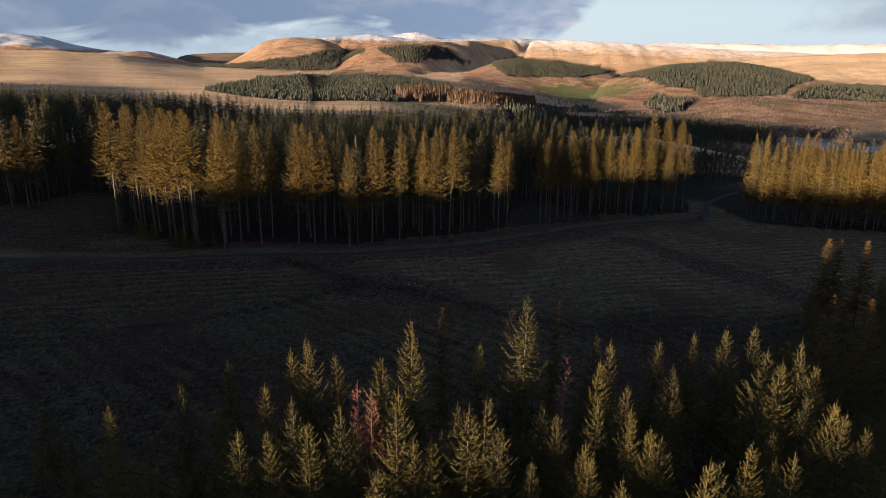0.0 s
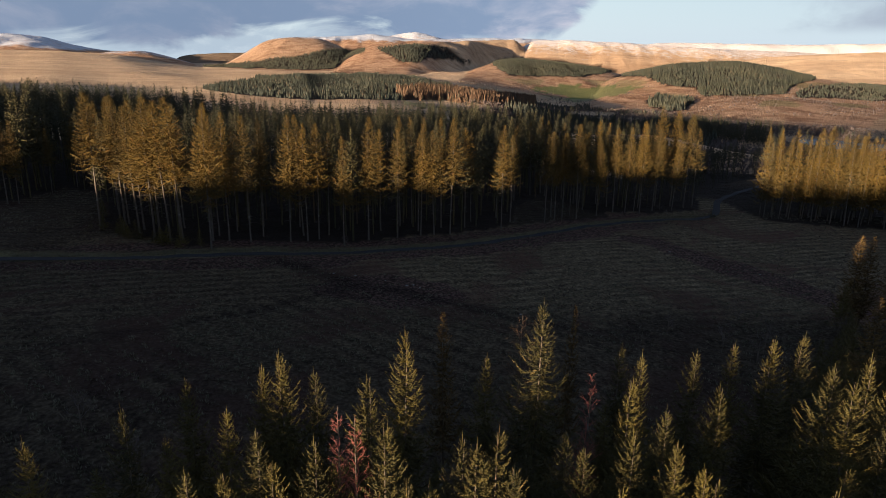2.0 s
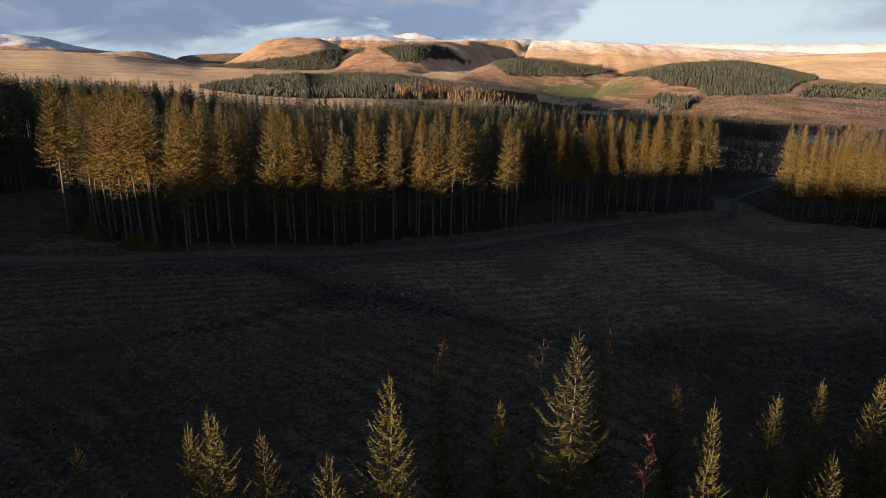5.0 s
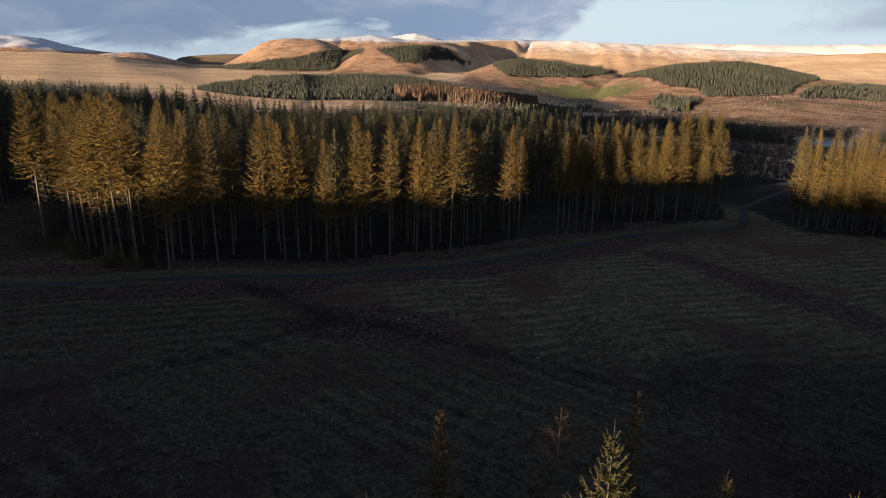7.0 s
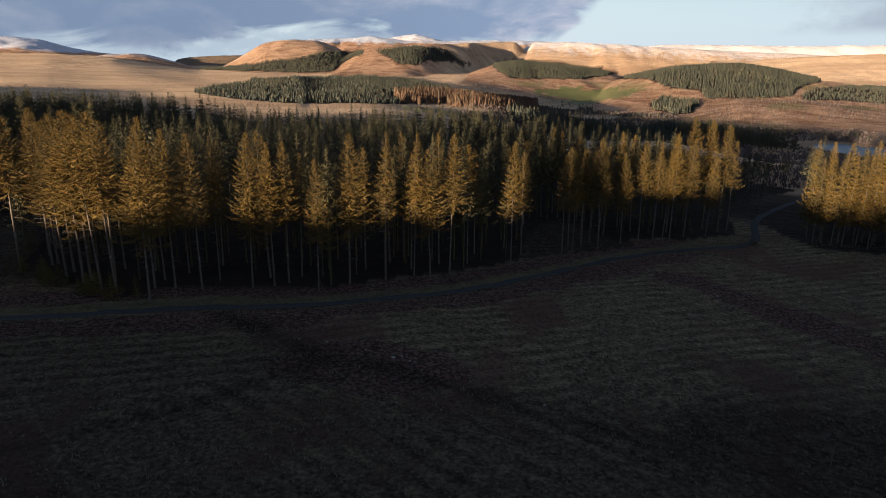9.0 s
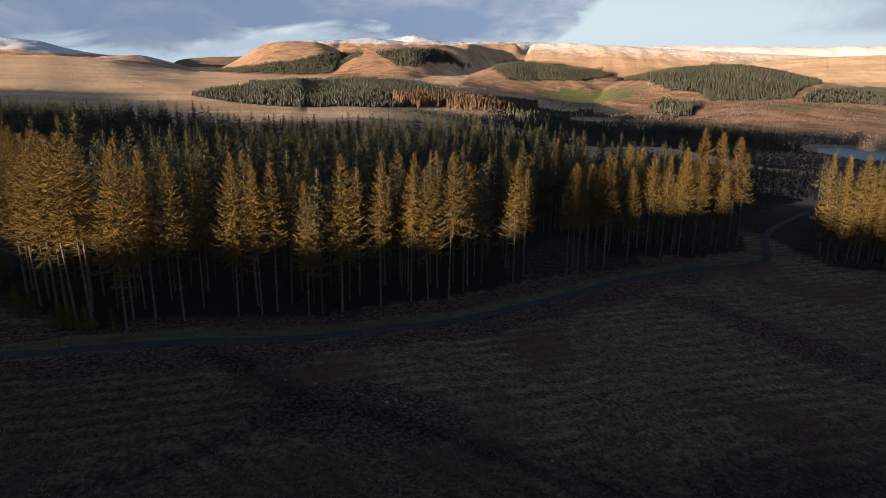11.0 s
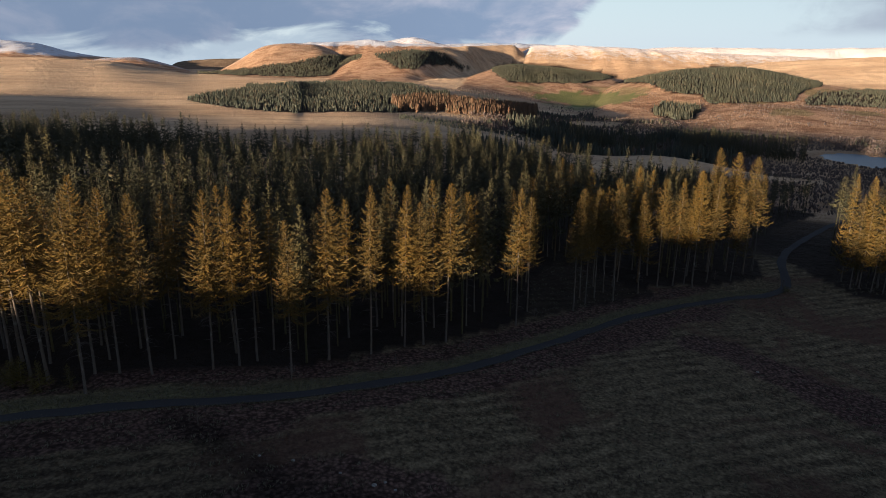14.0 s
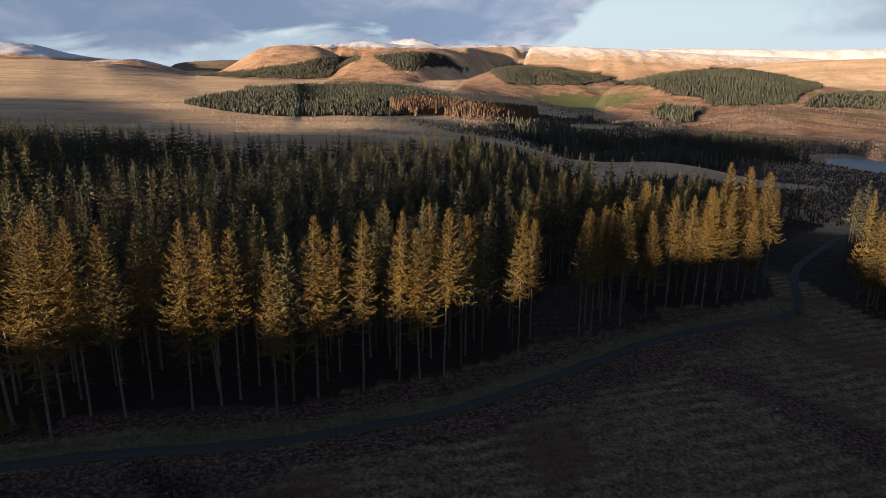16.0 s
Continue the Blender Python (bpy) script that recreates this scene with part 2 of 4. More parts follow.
join(n, n.add("ShaderNodeBump", Strength=0.15, Distance=0.3, Height=ripple).outputs[0], surface, "Normal")


# ---- the land ----
def smooth(low, high, value):
    u = np.clip((value - low) / (high - low), 0.0, 1.0)
    return u * u * (3 - 2 * u)


def waves(x, y, size, seed):
    """Soft rolling unevenness between -1 and 1."""
    rng = np.random.default_rng(seed)
    total = 0.0
    for k in range(7):
        a, phase, scale = rng.uniform(0, 2 * math.pi), rng.uniform(0, 2 * math.pi), rng.uniform(0.6, 1.9)
        total = total + np.sin((x * math.cos(a) + y * math.sin(a)) * 2 * math.pi * scale / size + phase)
    return total / 4.0


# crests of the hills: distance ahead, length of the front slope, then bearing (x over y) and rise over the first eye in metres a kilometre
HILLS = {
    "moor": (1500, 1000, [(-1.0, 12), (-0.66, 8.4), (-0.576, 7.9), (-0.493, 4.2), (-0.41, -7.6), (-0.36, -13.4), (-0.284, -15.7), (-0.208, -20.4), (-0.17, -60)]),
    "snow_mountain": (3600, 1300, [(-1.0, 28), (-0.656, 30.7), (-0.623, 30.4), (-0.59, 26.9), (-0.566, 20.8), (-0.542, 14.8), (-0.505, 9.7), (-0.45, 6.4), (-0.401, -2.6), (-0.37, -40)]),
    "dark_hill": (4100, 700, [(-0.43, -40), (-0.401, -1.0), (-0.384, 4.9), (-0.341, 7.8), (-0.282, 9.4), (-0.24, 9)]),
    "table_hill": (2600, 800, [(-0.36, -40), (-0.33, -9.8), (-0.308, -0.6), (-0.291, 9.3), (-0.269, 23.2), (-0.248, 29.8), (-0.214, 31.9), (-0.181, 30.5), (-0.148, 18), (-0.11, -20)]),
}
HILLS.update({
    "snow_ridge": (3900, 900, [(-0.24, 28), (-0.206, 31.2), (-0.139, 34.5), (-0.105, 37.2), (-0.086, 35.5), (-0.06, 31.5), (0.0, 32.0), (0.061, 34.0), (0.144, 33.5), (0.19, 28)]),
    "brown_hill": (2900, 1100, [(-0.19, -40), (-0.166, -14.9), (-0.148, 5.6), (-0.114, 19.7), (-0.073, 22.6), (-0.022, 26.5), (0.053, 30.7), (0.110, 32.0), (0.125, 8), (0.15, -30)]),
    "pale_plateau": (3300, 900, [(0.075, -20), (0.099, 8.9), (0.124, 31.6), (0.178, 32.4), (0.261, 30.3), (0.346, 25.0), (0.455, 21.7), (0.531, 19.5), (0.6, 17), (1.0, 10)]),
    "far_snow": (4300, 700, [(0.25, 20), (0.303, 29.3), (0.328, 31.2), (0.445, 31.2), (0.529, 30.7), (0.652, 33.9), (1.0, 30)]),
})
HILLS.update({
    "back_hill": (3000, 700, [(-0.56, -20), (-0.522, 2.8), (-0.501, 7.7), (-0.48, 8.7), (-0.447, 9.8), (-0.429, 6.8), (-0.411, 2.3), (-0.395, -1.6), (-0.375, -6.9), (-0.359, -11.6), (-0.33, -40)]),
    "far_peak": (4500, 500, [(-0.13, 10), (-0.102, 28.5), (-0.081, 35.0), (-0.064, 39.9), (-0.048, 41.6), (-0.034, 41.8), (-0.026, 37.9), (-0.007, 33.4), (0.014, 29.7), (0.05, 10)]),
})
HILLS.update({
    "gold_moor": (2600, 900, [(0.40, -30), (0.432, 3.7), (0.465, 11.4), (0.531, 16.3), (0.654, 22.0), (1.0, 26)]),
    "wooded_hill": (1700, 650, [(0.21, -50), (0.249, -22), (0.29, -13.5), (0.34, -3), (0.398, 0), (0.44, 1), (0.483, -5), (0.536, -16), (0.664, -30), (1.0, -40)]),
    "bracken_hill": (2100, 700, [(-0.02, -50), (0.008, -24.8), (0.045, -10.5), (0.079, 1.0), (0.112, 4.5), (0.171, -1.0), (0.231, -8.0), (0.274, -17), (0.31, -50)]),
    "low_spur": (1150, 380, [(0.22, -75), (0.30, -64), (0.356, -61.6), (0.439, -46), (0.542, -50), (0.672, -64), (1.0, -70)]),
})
EYE_HIGH = 40.3
# unseen crest heights behind the start, with a peak added, to shade the trees
SHADE_CREST = [(-3000, 0), (-1300, 0), (-1150, 30), (-1060, 48), (-860, 50), (-780, 51), (-700, 46.5), (-609, 43), (-508, 41), (-440, 38), (-380, 40), (-290, 45), (-260, 50), (-205, 50), (-186, 46), (-178, 29), (-168, 29), (-162, 39), (-148, 33), (-138, 30), (-120, 31), (-112, 35), (-105, 35.5), (-98, 34.3), (-87, 34.3), (-81.5, 33), (-76.6, 32), (-75.9, 45), (-70.2, 45), (-69.4, 36), (-60, 36), (-48, 36), (-40, 36.0), (-34, 33.6), (-28, 32.0), (-22, 32.2), (-6, 33.2), (3, 35), (20, 36.4), (200, 36), (900, 30), (3000, 20)]


def near_plane(x, y):
    return 1.2 - 0.04 * np.clip(x, -220, 260) - 0.025 * (np.clip(y, -60, 320) - 135)


def land(x, y):
    """The height of the land, and for every hill how far up its front a place lies (0 to 1)."""
    x, y = np.asarray(x, float), np.asarray(y, float)
    z = near_plane(x, y) + 0.35 * waves(x, y, 45, 1) + 0.12 * waves(x, y, 11, 2)
    yy = np.maximum(y, 1.0)
    b = np.clip(x / yy, -1.6, 1.6)
    valley = np.interp(y, [180, 320, 450, 545, 1200, 5000], [-2, -11, -22, -28, -33, -45])
    plateau = np.interp(y, [180, 400, 700, 1500, 2400, 5000], [0, -3, 0, 9, 14, 14])
    plateau = plateau - 9 * smooth(-0.13, 0.06, b) * smooth(430, 720, y) * smooth(1900, 1300, y)
    side = smooth(0.05, 0.26, b + 0.05 * smooth(520, 1100, y) * smooth(0.0, 0.2, b + 0.1))
    base = plateau * (1 - side) + valley * side + (1.5 - 1.1 * side) * waves(x, y, 260, 3)
    ahead = smooth(205, 380, y)
    z = z * (1 - ahead) + base * ahead
    knoll = 15.0 * np.exp(-((x - 118) / 62) ** 2 - ((y - 418) / 52) ** 2)
    z, base = z + knoll, base + knoll
    ups = {}
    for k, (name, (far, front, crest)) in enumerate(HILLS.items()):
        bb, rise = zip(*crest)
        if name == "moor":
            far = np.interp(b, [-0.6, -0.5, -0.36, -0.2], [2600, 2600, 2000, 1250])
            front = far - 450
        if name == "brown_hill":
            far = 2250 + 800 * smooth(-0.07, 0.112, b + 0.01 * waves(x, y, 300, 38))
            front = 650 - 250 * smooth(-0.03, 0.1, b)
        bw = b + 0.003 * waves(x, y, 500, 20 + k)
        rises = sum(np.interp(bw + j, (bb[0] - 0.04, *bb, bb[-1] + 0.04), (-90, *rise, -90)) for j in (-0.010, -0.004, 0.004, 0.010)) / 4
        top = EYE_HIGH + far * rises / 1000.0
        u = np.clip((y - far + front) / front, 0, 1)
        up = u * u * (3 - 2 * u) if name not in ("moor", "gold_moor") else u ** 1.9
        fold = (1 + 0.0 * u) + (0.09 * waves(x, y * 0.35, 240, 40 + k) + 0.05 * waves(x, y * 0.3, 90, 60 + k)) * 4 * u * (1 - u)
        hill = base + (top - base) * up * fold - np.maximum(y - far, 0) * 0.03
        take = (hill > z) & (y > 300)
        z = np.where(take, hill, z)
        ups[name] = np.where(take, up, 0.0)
        for other in HILLS:
            if other != name and other in ups:
                ups[other] = np.where(take, 0.0, ups[other])
    # the unseen rise that casts shade over clearing, forest edge and moor
    s, u = -(SUN_X * x + SUN_Y * y), -SUN_Y * x + SUN_X * y
    high = np.interp(u, *zip(*SHADE_CREST))
    rear = smooth(-70, -200, s) * smooth(-0.62, -0.8, np.where(y > 60, b, -2.0))
    z = z * (1 - rear) + np.maximum(high, z) * rear
    return z, ups


LAKE = [(326, 600), (338, 628), (352, 640), (375, 634), (392, 606), (440, 580), (470, 540), (420, 505), (350, 530), (334, 545)]
LAKE_HIGH = -29.5


def inside(poly, px, py):
    """Which of the places lie in a polygon."""
    hit = np.zeros(np.shape(px), bool)
    for (x0, y0), (x1, y1) in zip(poly, poly[1:] + poly[:1]):
        if y0 != y1:
            hit ^= ((y0 > py) != (y1 > py)) & (px < (x1 - x0) * (py - y0) / (y1 - y0) + x0)
    return hit


# outlines of far woods and fields: bearing, and rise over the first eye in metres a kilometre
WOODS = {
    "plain": [(-0.36, -46.4), (-0.348, -39.6), (-0.306, -34.5), (-0.268, -25.9), (-0.212, -23.2), (-0.148, -21.1), (-0.099, -19.8), (-0.05, -23.6), (0.007, -34.4), (0.015, -42), (0.016, -54.3), (-0.063, -59.3), (-0.142, -58.7), (-0.204, -60.3), (-0.259, -58), (-0.3, -54.5)],
    "table": [(-0.36, -12.4), (-0.315, -7.4), (-0.281, -4.5), (-0.256, 0.5), (-0.215, 4.8), (-0.182, 12.9), (-0.158, 16.2), (-0.118, 15.2), (-0.125, 11.2), (-0.148, -0.8), (-0.161, -12.6), (-0.199, -15.2), (-0.281, -13.7)],
    "scarp": [(-0.099, 15.4), (-0.084, 19.4), (-0.051, 22.8), (-0.018, 22.3), (-0.002, 18.5), (0.014, 10), (0.041, 0.6), (0.027, -2.5), (0.006, 3.7), (-0.03, 2.9), (-0.035, -2.6), (-0.063, -2.8), (-0.075, 4.9)],
    "bracken_top": [(0.071, -0.1), (0.101, 5.7), (0.122, 7.5), (0.163, 4), (0.221, -1.8), (0.263, -8.6), (0.245, -12.7), (0.212, -19.1), (0.146, -20.4), (0.097, -19.3), (0.08, -9.4)],
}
WOODS.update({
    "wooded": [(0.249, -18.9), (0.288, -11.5), (0.329, -3.2), (0.387, 4.5), (0.436, 6.6), (0.448, 0.6), (0.502, -3.5), (0.527, -10.4), (0.554, -18), (0.522, -29.3), (0.506, -41.8), (0.465, -43.6), (0.391, -45.8), (0.374, -35.2), (0.326, -29.6), (0.301, -18.3)],
    "strip": [(0.527, -40.1), (0.547, -29.2), (0.59, -26), (0.651, -24.9), (0.9, -25), (0.9, -50), (0.645, -50), (0.589, -46.5), (0.531, -47)],
    "clump": [(0.301, -54.4), (0.318, -49.6), (0.375, -52.9), (0.37, -66.9), (0.341, -68.8), (0.309, -62.6)],
})
LARCH = [(-0.072, -45.6), (-0.017, -42.3), (0.056, -48.5), (0.138, -55.1), (0.136, -66.4), (0.097, -66.7), (0.016, -60.6), (-0.071, -58.2)]
PASTURE = [(0.13, -36.9), (0.18, -33.4), (0.261, -33.5), (0.301, -34.5), (0.253, -48.9), (0.196, -57.5), (0.18, -48.9)]
TRACK = [(-150, 96), (-100, 107), (-70, 113), (-46.2, 119.7), (-35.7, 123.0), (-23.8, 125.4), (-11.2, 129.5), (2.8, 136.2), (11.0, 142.7), (20.6, 150.2), (32.1, 160.3), (44.9, 169.0),
         (58.7, 176.6), (70.5, 181.5), (77.5, 187.0), (82.0, 196.3), (87.0, 208.6), (97.0, 224.5), (113, 242.7), (133, 265), (150, 279), (185, 300)]
DITCHES = [[(-31, 120), (-24.7, 116.2), (-14.5, 107), (-7.4, 106.2), (0.6, 102.6), (14, 95), (22, 90)], [(-60, 72), (-41.4, 84.0), (-30.7, 91.3), (-25.1, 95.1), (-20.5, 100.2), (-14.9, 106.8)],
           [(45.4, 150.9), (51, 143), (58.6, 132.4), (65.4, 117.2), (68, 108)], [(-4, 131), (10, 138.5), (24, 147.5), (37, 157)]]
FIELD = [(84, 372), (150, 372), (196, 388), (216, 412), (196, 440), (120, 452), (92, 430)]
STRIP = [(-90, 420), (0, 440), (60, 330), (110, 372), (110, 450), (84, 600), (40, 640), (-60, 640)]
EDGE = [(-260, 190), (-150, 168), (-108, 155), (-103, 158), (-101, 178), (-88, 172), (-76, 151), (-72, 139), (-56, 130), (-48, 127), (-38, 133), (-20, 136), (-10, 142), (2, 148), (13, 157), (17, 163), (20, 184), (28, 200), (37, 197), (41, 181), (48, 184), (59, 185), (71, 192), (79, 199)]
BACK = [(-320, 360), (-174, 318), (-77, 300), (-39, 314), (5, 326), (44, 287), (65, 266), (84, 240)]


def edge_y(x):
    return np.interp(x, *zip(*EDGE))


LOW_WOOD = [(70, 207), (79, 209), (90, 229), (100, 243), (108, 254), (124, 272), (142, 286), (134, 312), (95, 304), (80, 265)]


ROADSIDE_WOOD = [(118, 238), (134, 256), (150, 270), (175, 288), (185, 262), (160, 240), (132, 228)]


def in_forest(x, y):
    right = np.interp(y, [190, 205, 225, 245], [74, 80, 86, 80])
    return (y > edge_y(x)) & (y < np.interp(x, *zip(*BACK))) & (x < right)


def np_mesh(name, verts, quads=None, tris=None):
    me = bpy.data.meshes.new(name)
    quads = np.zeros((0, 4), int) if quads is None else np.asarray(quads)
    tris = np.zeros((0, 3), int) if tris is None else np.asarray(tris)
    me.vertices.add(len(verts))
    me.vertices.foreach_set("co", np.asarray(verts, np.float32).ravel())
    me.loops.add(quads.size + tris.size)
    me.loops.foreach_set("vertex_index", np.concatenate([quads.ravel(), tris.ravel()]).astype(np.int32))
    me.polygons.add(len(quads) + len(tris))
    starts = np.concatenate([np.arange(len(quads)) * 4, quads.size + np.arange(len(tris)) * 3])
    me.polygons.foreach_set("loop_start", starts.astype(np.int32))
    me.update(calc_edges=True)
    return me


def off_line(x, y, line):
    """How far places lie from a line of points."""
    best = np.full(np.shape(x), 1e9)
    for (x0, y0), (x1, y1) in zip(line, line[1:]):
        dx, dy = x1 - x0, y1 - y0
        k = np.clip(((x - x0) * dx + (y - y0) * dy) / (dx * dx + dy * dy), 0, 1)
        best = np.minimum(best, np.hypot(x - x0 - k * dx, y - y0 - k * dy))
    return best


def make_ground():
    front = np.linspace(-47, 47, 380)
    rest = np.concatenate([np.linspace(47, 178, 28)[1:], np.linspace(178.4, 256, 200), np.linspace(258, 313, 14)[:-1]])
    turn = np.radians(np.concatenate([front, rest]))
    radius = np.concatenate([[0.01, 6, 12, 18, 24], np.geomspace(28, 5700, 330)])
    rr, tt = np.meshgrid(radius, turn, indexing="ij")
    x, y = rr * np.sin(tt), rr * np.cos(tt)
    z, ups = land(x, y)
    wet = inside(LAKE, x, y)
    z = np.where(wet, LAKE_HIGH - 2.0, z)
    rows, cols = rr.shape
    index = np.arange(rows * cols).reshape(rows, cols)
    nxt = np.roll(index, -1, 1)
    quads = np.stack([index[:-1], nxt[:-1], nxt[1:], index[1:]], -1).reshape(-1, 4)
    me = np_mesh("ground", np.stack([x, y, z], -1).reshape(-1, 3), quads)
    b, rise = x / np.maximum(y, 1), (z - EYE_HIGH) / np.maximum(y, 1) * 1000
    cover = np.zeros((rows, cols, 4), np.float32)
    far = y > 300
    fern = 0.9 * (ups["bracken_hill"] > 0) + 0.6 * (ups["wooded_hill"] > 0) + 0.75 * (ups["low_spur"] > 0)
    # fern on snow_mountain also darkens it in place of cloud shade
    fern = fern + 0.7 * (ups["brown_hill"] > 0) * smooth(0.03, -0.03, b) + 0.6 * (ups["table_hill"] > 0) + 0.45 * (ups["pale_plateau"] > 0) * smooth(0.85, 0.6, ups["pale_plateau"]) + 0.9 * (ups["snow_ridge"] > 0) + 0.9 * (ups["far_peak"] > 0) + 0.9 * (ups["snow_mountain"] > 0) + 0.8 * (ups["back_hill"] > 0) + 0.3 * smooth(0.15, 0.3, b) * (y > 300) * (y < 1300)
    cover[..., 0] = np.where(inside(FIELD, x, y) | inside(STRIP, x, y), 0.0, np.clip(fern, 0, 1) * far)
    lea = (np.sin(b * 47 + y * 0.009) + np.sin(y * 0.017 - b * 21 + 1) > 0.9) & (b > 0.05) & (rise < -24) & (rise > -60)
    cover[..., 1] = (inside(PASTURE, b + 0.008 * waves(x, y, 120, 15), rise + 3 * waves(x, y, 90, 16)) * 0.9 + 0.45 * lea) * far
    # far_peak: snow kept thin, its shade and haze put into the cover
    snow = smooth(24, 37, rise) * 0.6 + 1.15 * smooth(25, 33, rise + 2 * waves(x, y, 160, 29)) * (ups["snow_ridge"] > 0) + 1.2 * (ups["far_snow"] > 0.2) + 0.4 * (ups["far_peak"] > 0.2) + 0.7 * smooth(0.5, 0.95, ups["back_hill"]) + 1.0 * smooth(0.3, 0.6, ups["snow_mountain"]) * smooth(5, 13, rise) + 0.85 * smooth(0.35, 1.0, ups["pale_plateau"]) + 0.45 * smooth(0.85, 1.0, ups["table_hill"])
    cover[..., 2] = np.clip(snow, 0, 1.2) * far
    kind = np.zeros((rows, cols, 4), np.float32)
    gap = y - np.interp(x, *zip(*TRACK[:14]))
    fringe = smooth(-11, -5, gap + 2.5 * waves(x, y, 20, 42)) * smooth(-1.1, -2.0, gap) + 0.8 * smooth(3.8, 5.0, gap) * smooth(14, 9, gap)
    red = fringe * smooth(-90, -60, x) * smooth(70, 50, x)
    for line in DITCHES[2:]:
        red = np.maximum(red, smooth(7.5, 1.5, off_line(x, y, line) + 1.4 * waves(x, y, 14, 17)))
    red = np.maximum(red, 0.9 * smooth(12, 2, np.hypot(x + 8, (y - 106) * 1.4) - 4 + 3 * waves(x, y, 22, 43)))
    cover[..., 0] = np.where(y < 210, red, cover[..., 0])
    for line in DITCHES[:2]:
        away = off_line(x, y, line) + 0.9 * waves(x, y, 14, 17)
        kind[..., 3] = np.maximum(kind[..., 3], 0.9 * smooth(3.2, 0.6, away))
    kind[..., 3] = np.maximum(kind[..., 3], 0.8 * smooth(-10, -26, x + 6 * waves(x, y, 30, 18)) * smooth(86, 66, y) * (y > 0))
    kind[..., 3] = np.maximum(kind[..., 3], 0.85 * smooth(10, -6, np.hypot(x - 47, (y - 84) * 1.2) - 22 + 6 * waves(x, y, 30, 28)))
    # light fading towards the near side and left, put into the ground colour
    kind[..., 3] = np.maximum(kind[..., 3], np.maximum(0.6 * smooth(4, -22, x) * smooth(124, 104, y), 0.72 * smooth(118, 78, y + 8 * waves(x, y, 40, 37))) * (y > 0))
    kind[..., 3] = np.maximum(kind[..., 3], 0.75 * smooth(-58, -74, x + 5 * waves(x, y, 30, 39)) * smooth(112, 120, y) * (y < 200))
    kind[..., 0] = (y < 330) * smooth(300, 230, y)
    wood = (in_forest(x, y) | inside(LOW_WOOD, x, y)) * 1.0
    # dark floor at the track bend, partly standing in for shade
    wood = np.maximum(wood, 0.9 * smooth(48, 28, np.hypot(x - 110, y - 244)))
    # shade in the notch of the forest edge put into its floor colour
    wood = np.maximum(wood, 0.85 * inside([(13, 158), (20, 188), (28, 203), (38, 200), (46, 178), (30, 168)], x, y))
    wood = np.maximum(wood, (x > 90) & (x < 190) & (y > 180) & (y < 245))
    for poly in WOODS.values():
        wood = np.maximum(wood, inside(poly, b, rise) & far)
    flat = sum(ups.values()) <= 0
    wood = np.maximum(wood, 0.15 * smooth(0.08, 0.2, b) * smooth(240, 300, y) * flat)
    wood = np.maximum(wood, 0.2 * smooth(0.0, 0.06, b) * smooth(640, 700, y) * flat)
    # dark_hill: wooded tone, deepened to put its shade into the colour
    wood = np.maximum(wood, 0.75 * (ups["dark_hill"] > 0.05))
    # shade of brown_hill's right face, lightly put into its ground colour
    flank_shade = smooth(0.1, 0.6, ups["brown_hill"]) * smooth(-0.06, 0.03, b + 0.02 * waves(x, y, 300, 19)) * smooth(0.118, 0.108, b)
    wood = np.maximum(wood, 0.15 * flank_shade)
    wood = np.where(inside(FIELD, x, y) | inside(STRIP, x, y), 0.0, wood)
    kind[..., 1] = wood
    gap = y - np.interp(x, *zip(*TRACK[:14]))
    kind[..., 2] = smooth(0.5, 1.5, gap) * smooth(5.5, 3.0, gap) * (x > -110) * (x < 72)
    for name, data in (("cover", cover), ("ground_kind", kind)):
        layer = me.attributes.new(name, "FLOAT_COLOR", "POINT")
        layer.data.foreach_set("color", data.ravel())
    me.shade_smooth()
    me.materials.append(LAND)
    tagged(new("ground", me), "dark felled moorland rising to tan grassy hills", "ground", kind="structure")


make_ground()


def ground_at(x, y):
    return float(land(x, y)[0])


def part(name, me, mat, parent, label=""):
    ob = new(name, me)
    if mat and not me.materials:
        me.materials.append(mat)
    ob.parent = parent
    if label:
        ob["label"] = label
    return ob


def tube(path, radii, sides):
    """Verts and quads of a tapered tube along a path."""
    path, verts, quads = [np.asarray(p, float) for p in path], [], []
    for i, p in enumerate(path):
        d = path[min(i + 1, len(path) - 1)] - path[max(i - 1, 0)]
        d /= np.linalg.norm(d) + 1e-9
        a = np.cross(d, (0, 1, 0.1) if abs(d[2]) > 0.6 else (0, 0, 1))
        a /= np.linalg.norm(a)
        c = np.cross(d, a)
        for k in range(sides):
            w = 2 * math.pi * k / sides
            verts.append(p + radii[i] * (a * math.cos(w) + c * math.sin(w)))
    for i in range(len(path) - 1):
        for k in range(sides):
            m = (k + 1) % sides
            quads.append((i * sides + k, i * sides + m, (i + 1) * sides + m, (i + 1) * sides + k))
    return np.array(verts), np.array(quads)


def kites(base, way, side, length, width):
    """Small pointed sprays of needles: one four-cornered leaf each."""
    mid = base + way * (length * 0.45)[:, None]
    v = np.stack([base, mid + side * width[:, None], base + way * length[:, None], mid - side * width[:, None]], 1)
    return v.reshape(-1, 3)


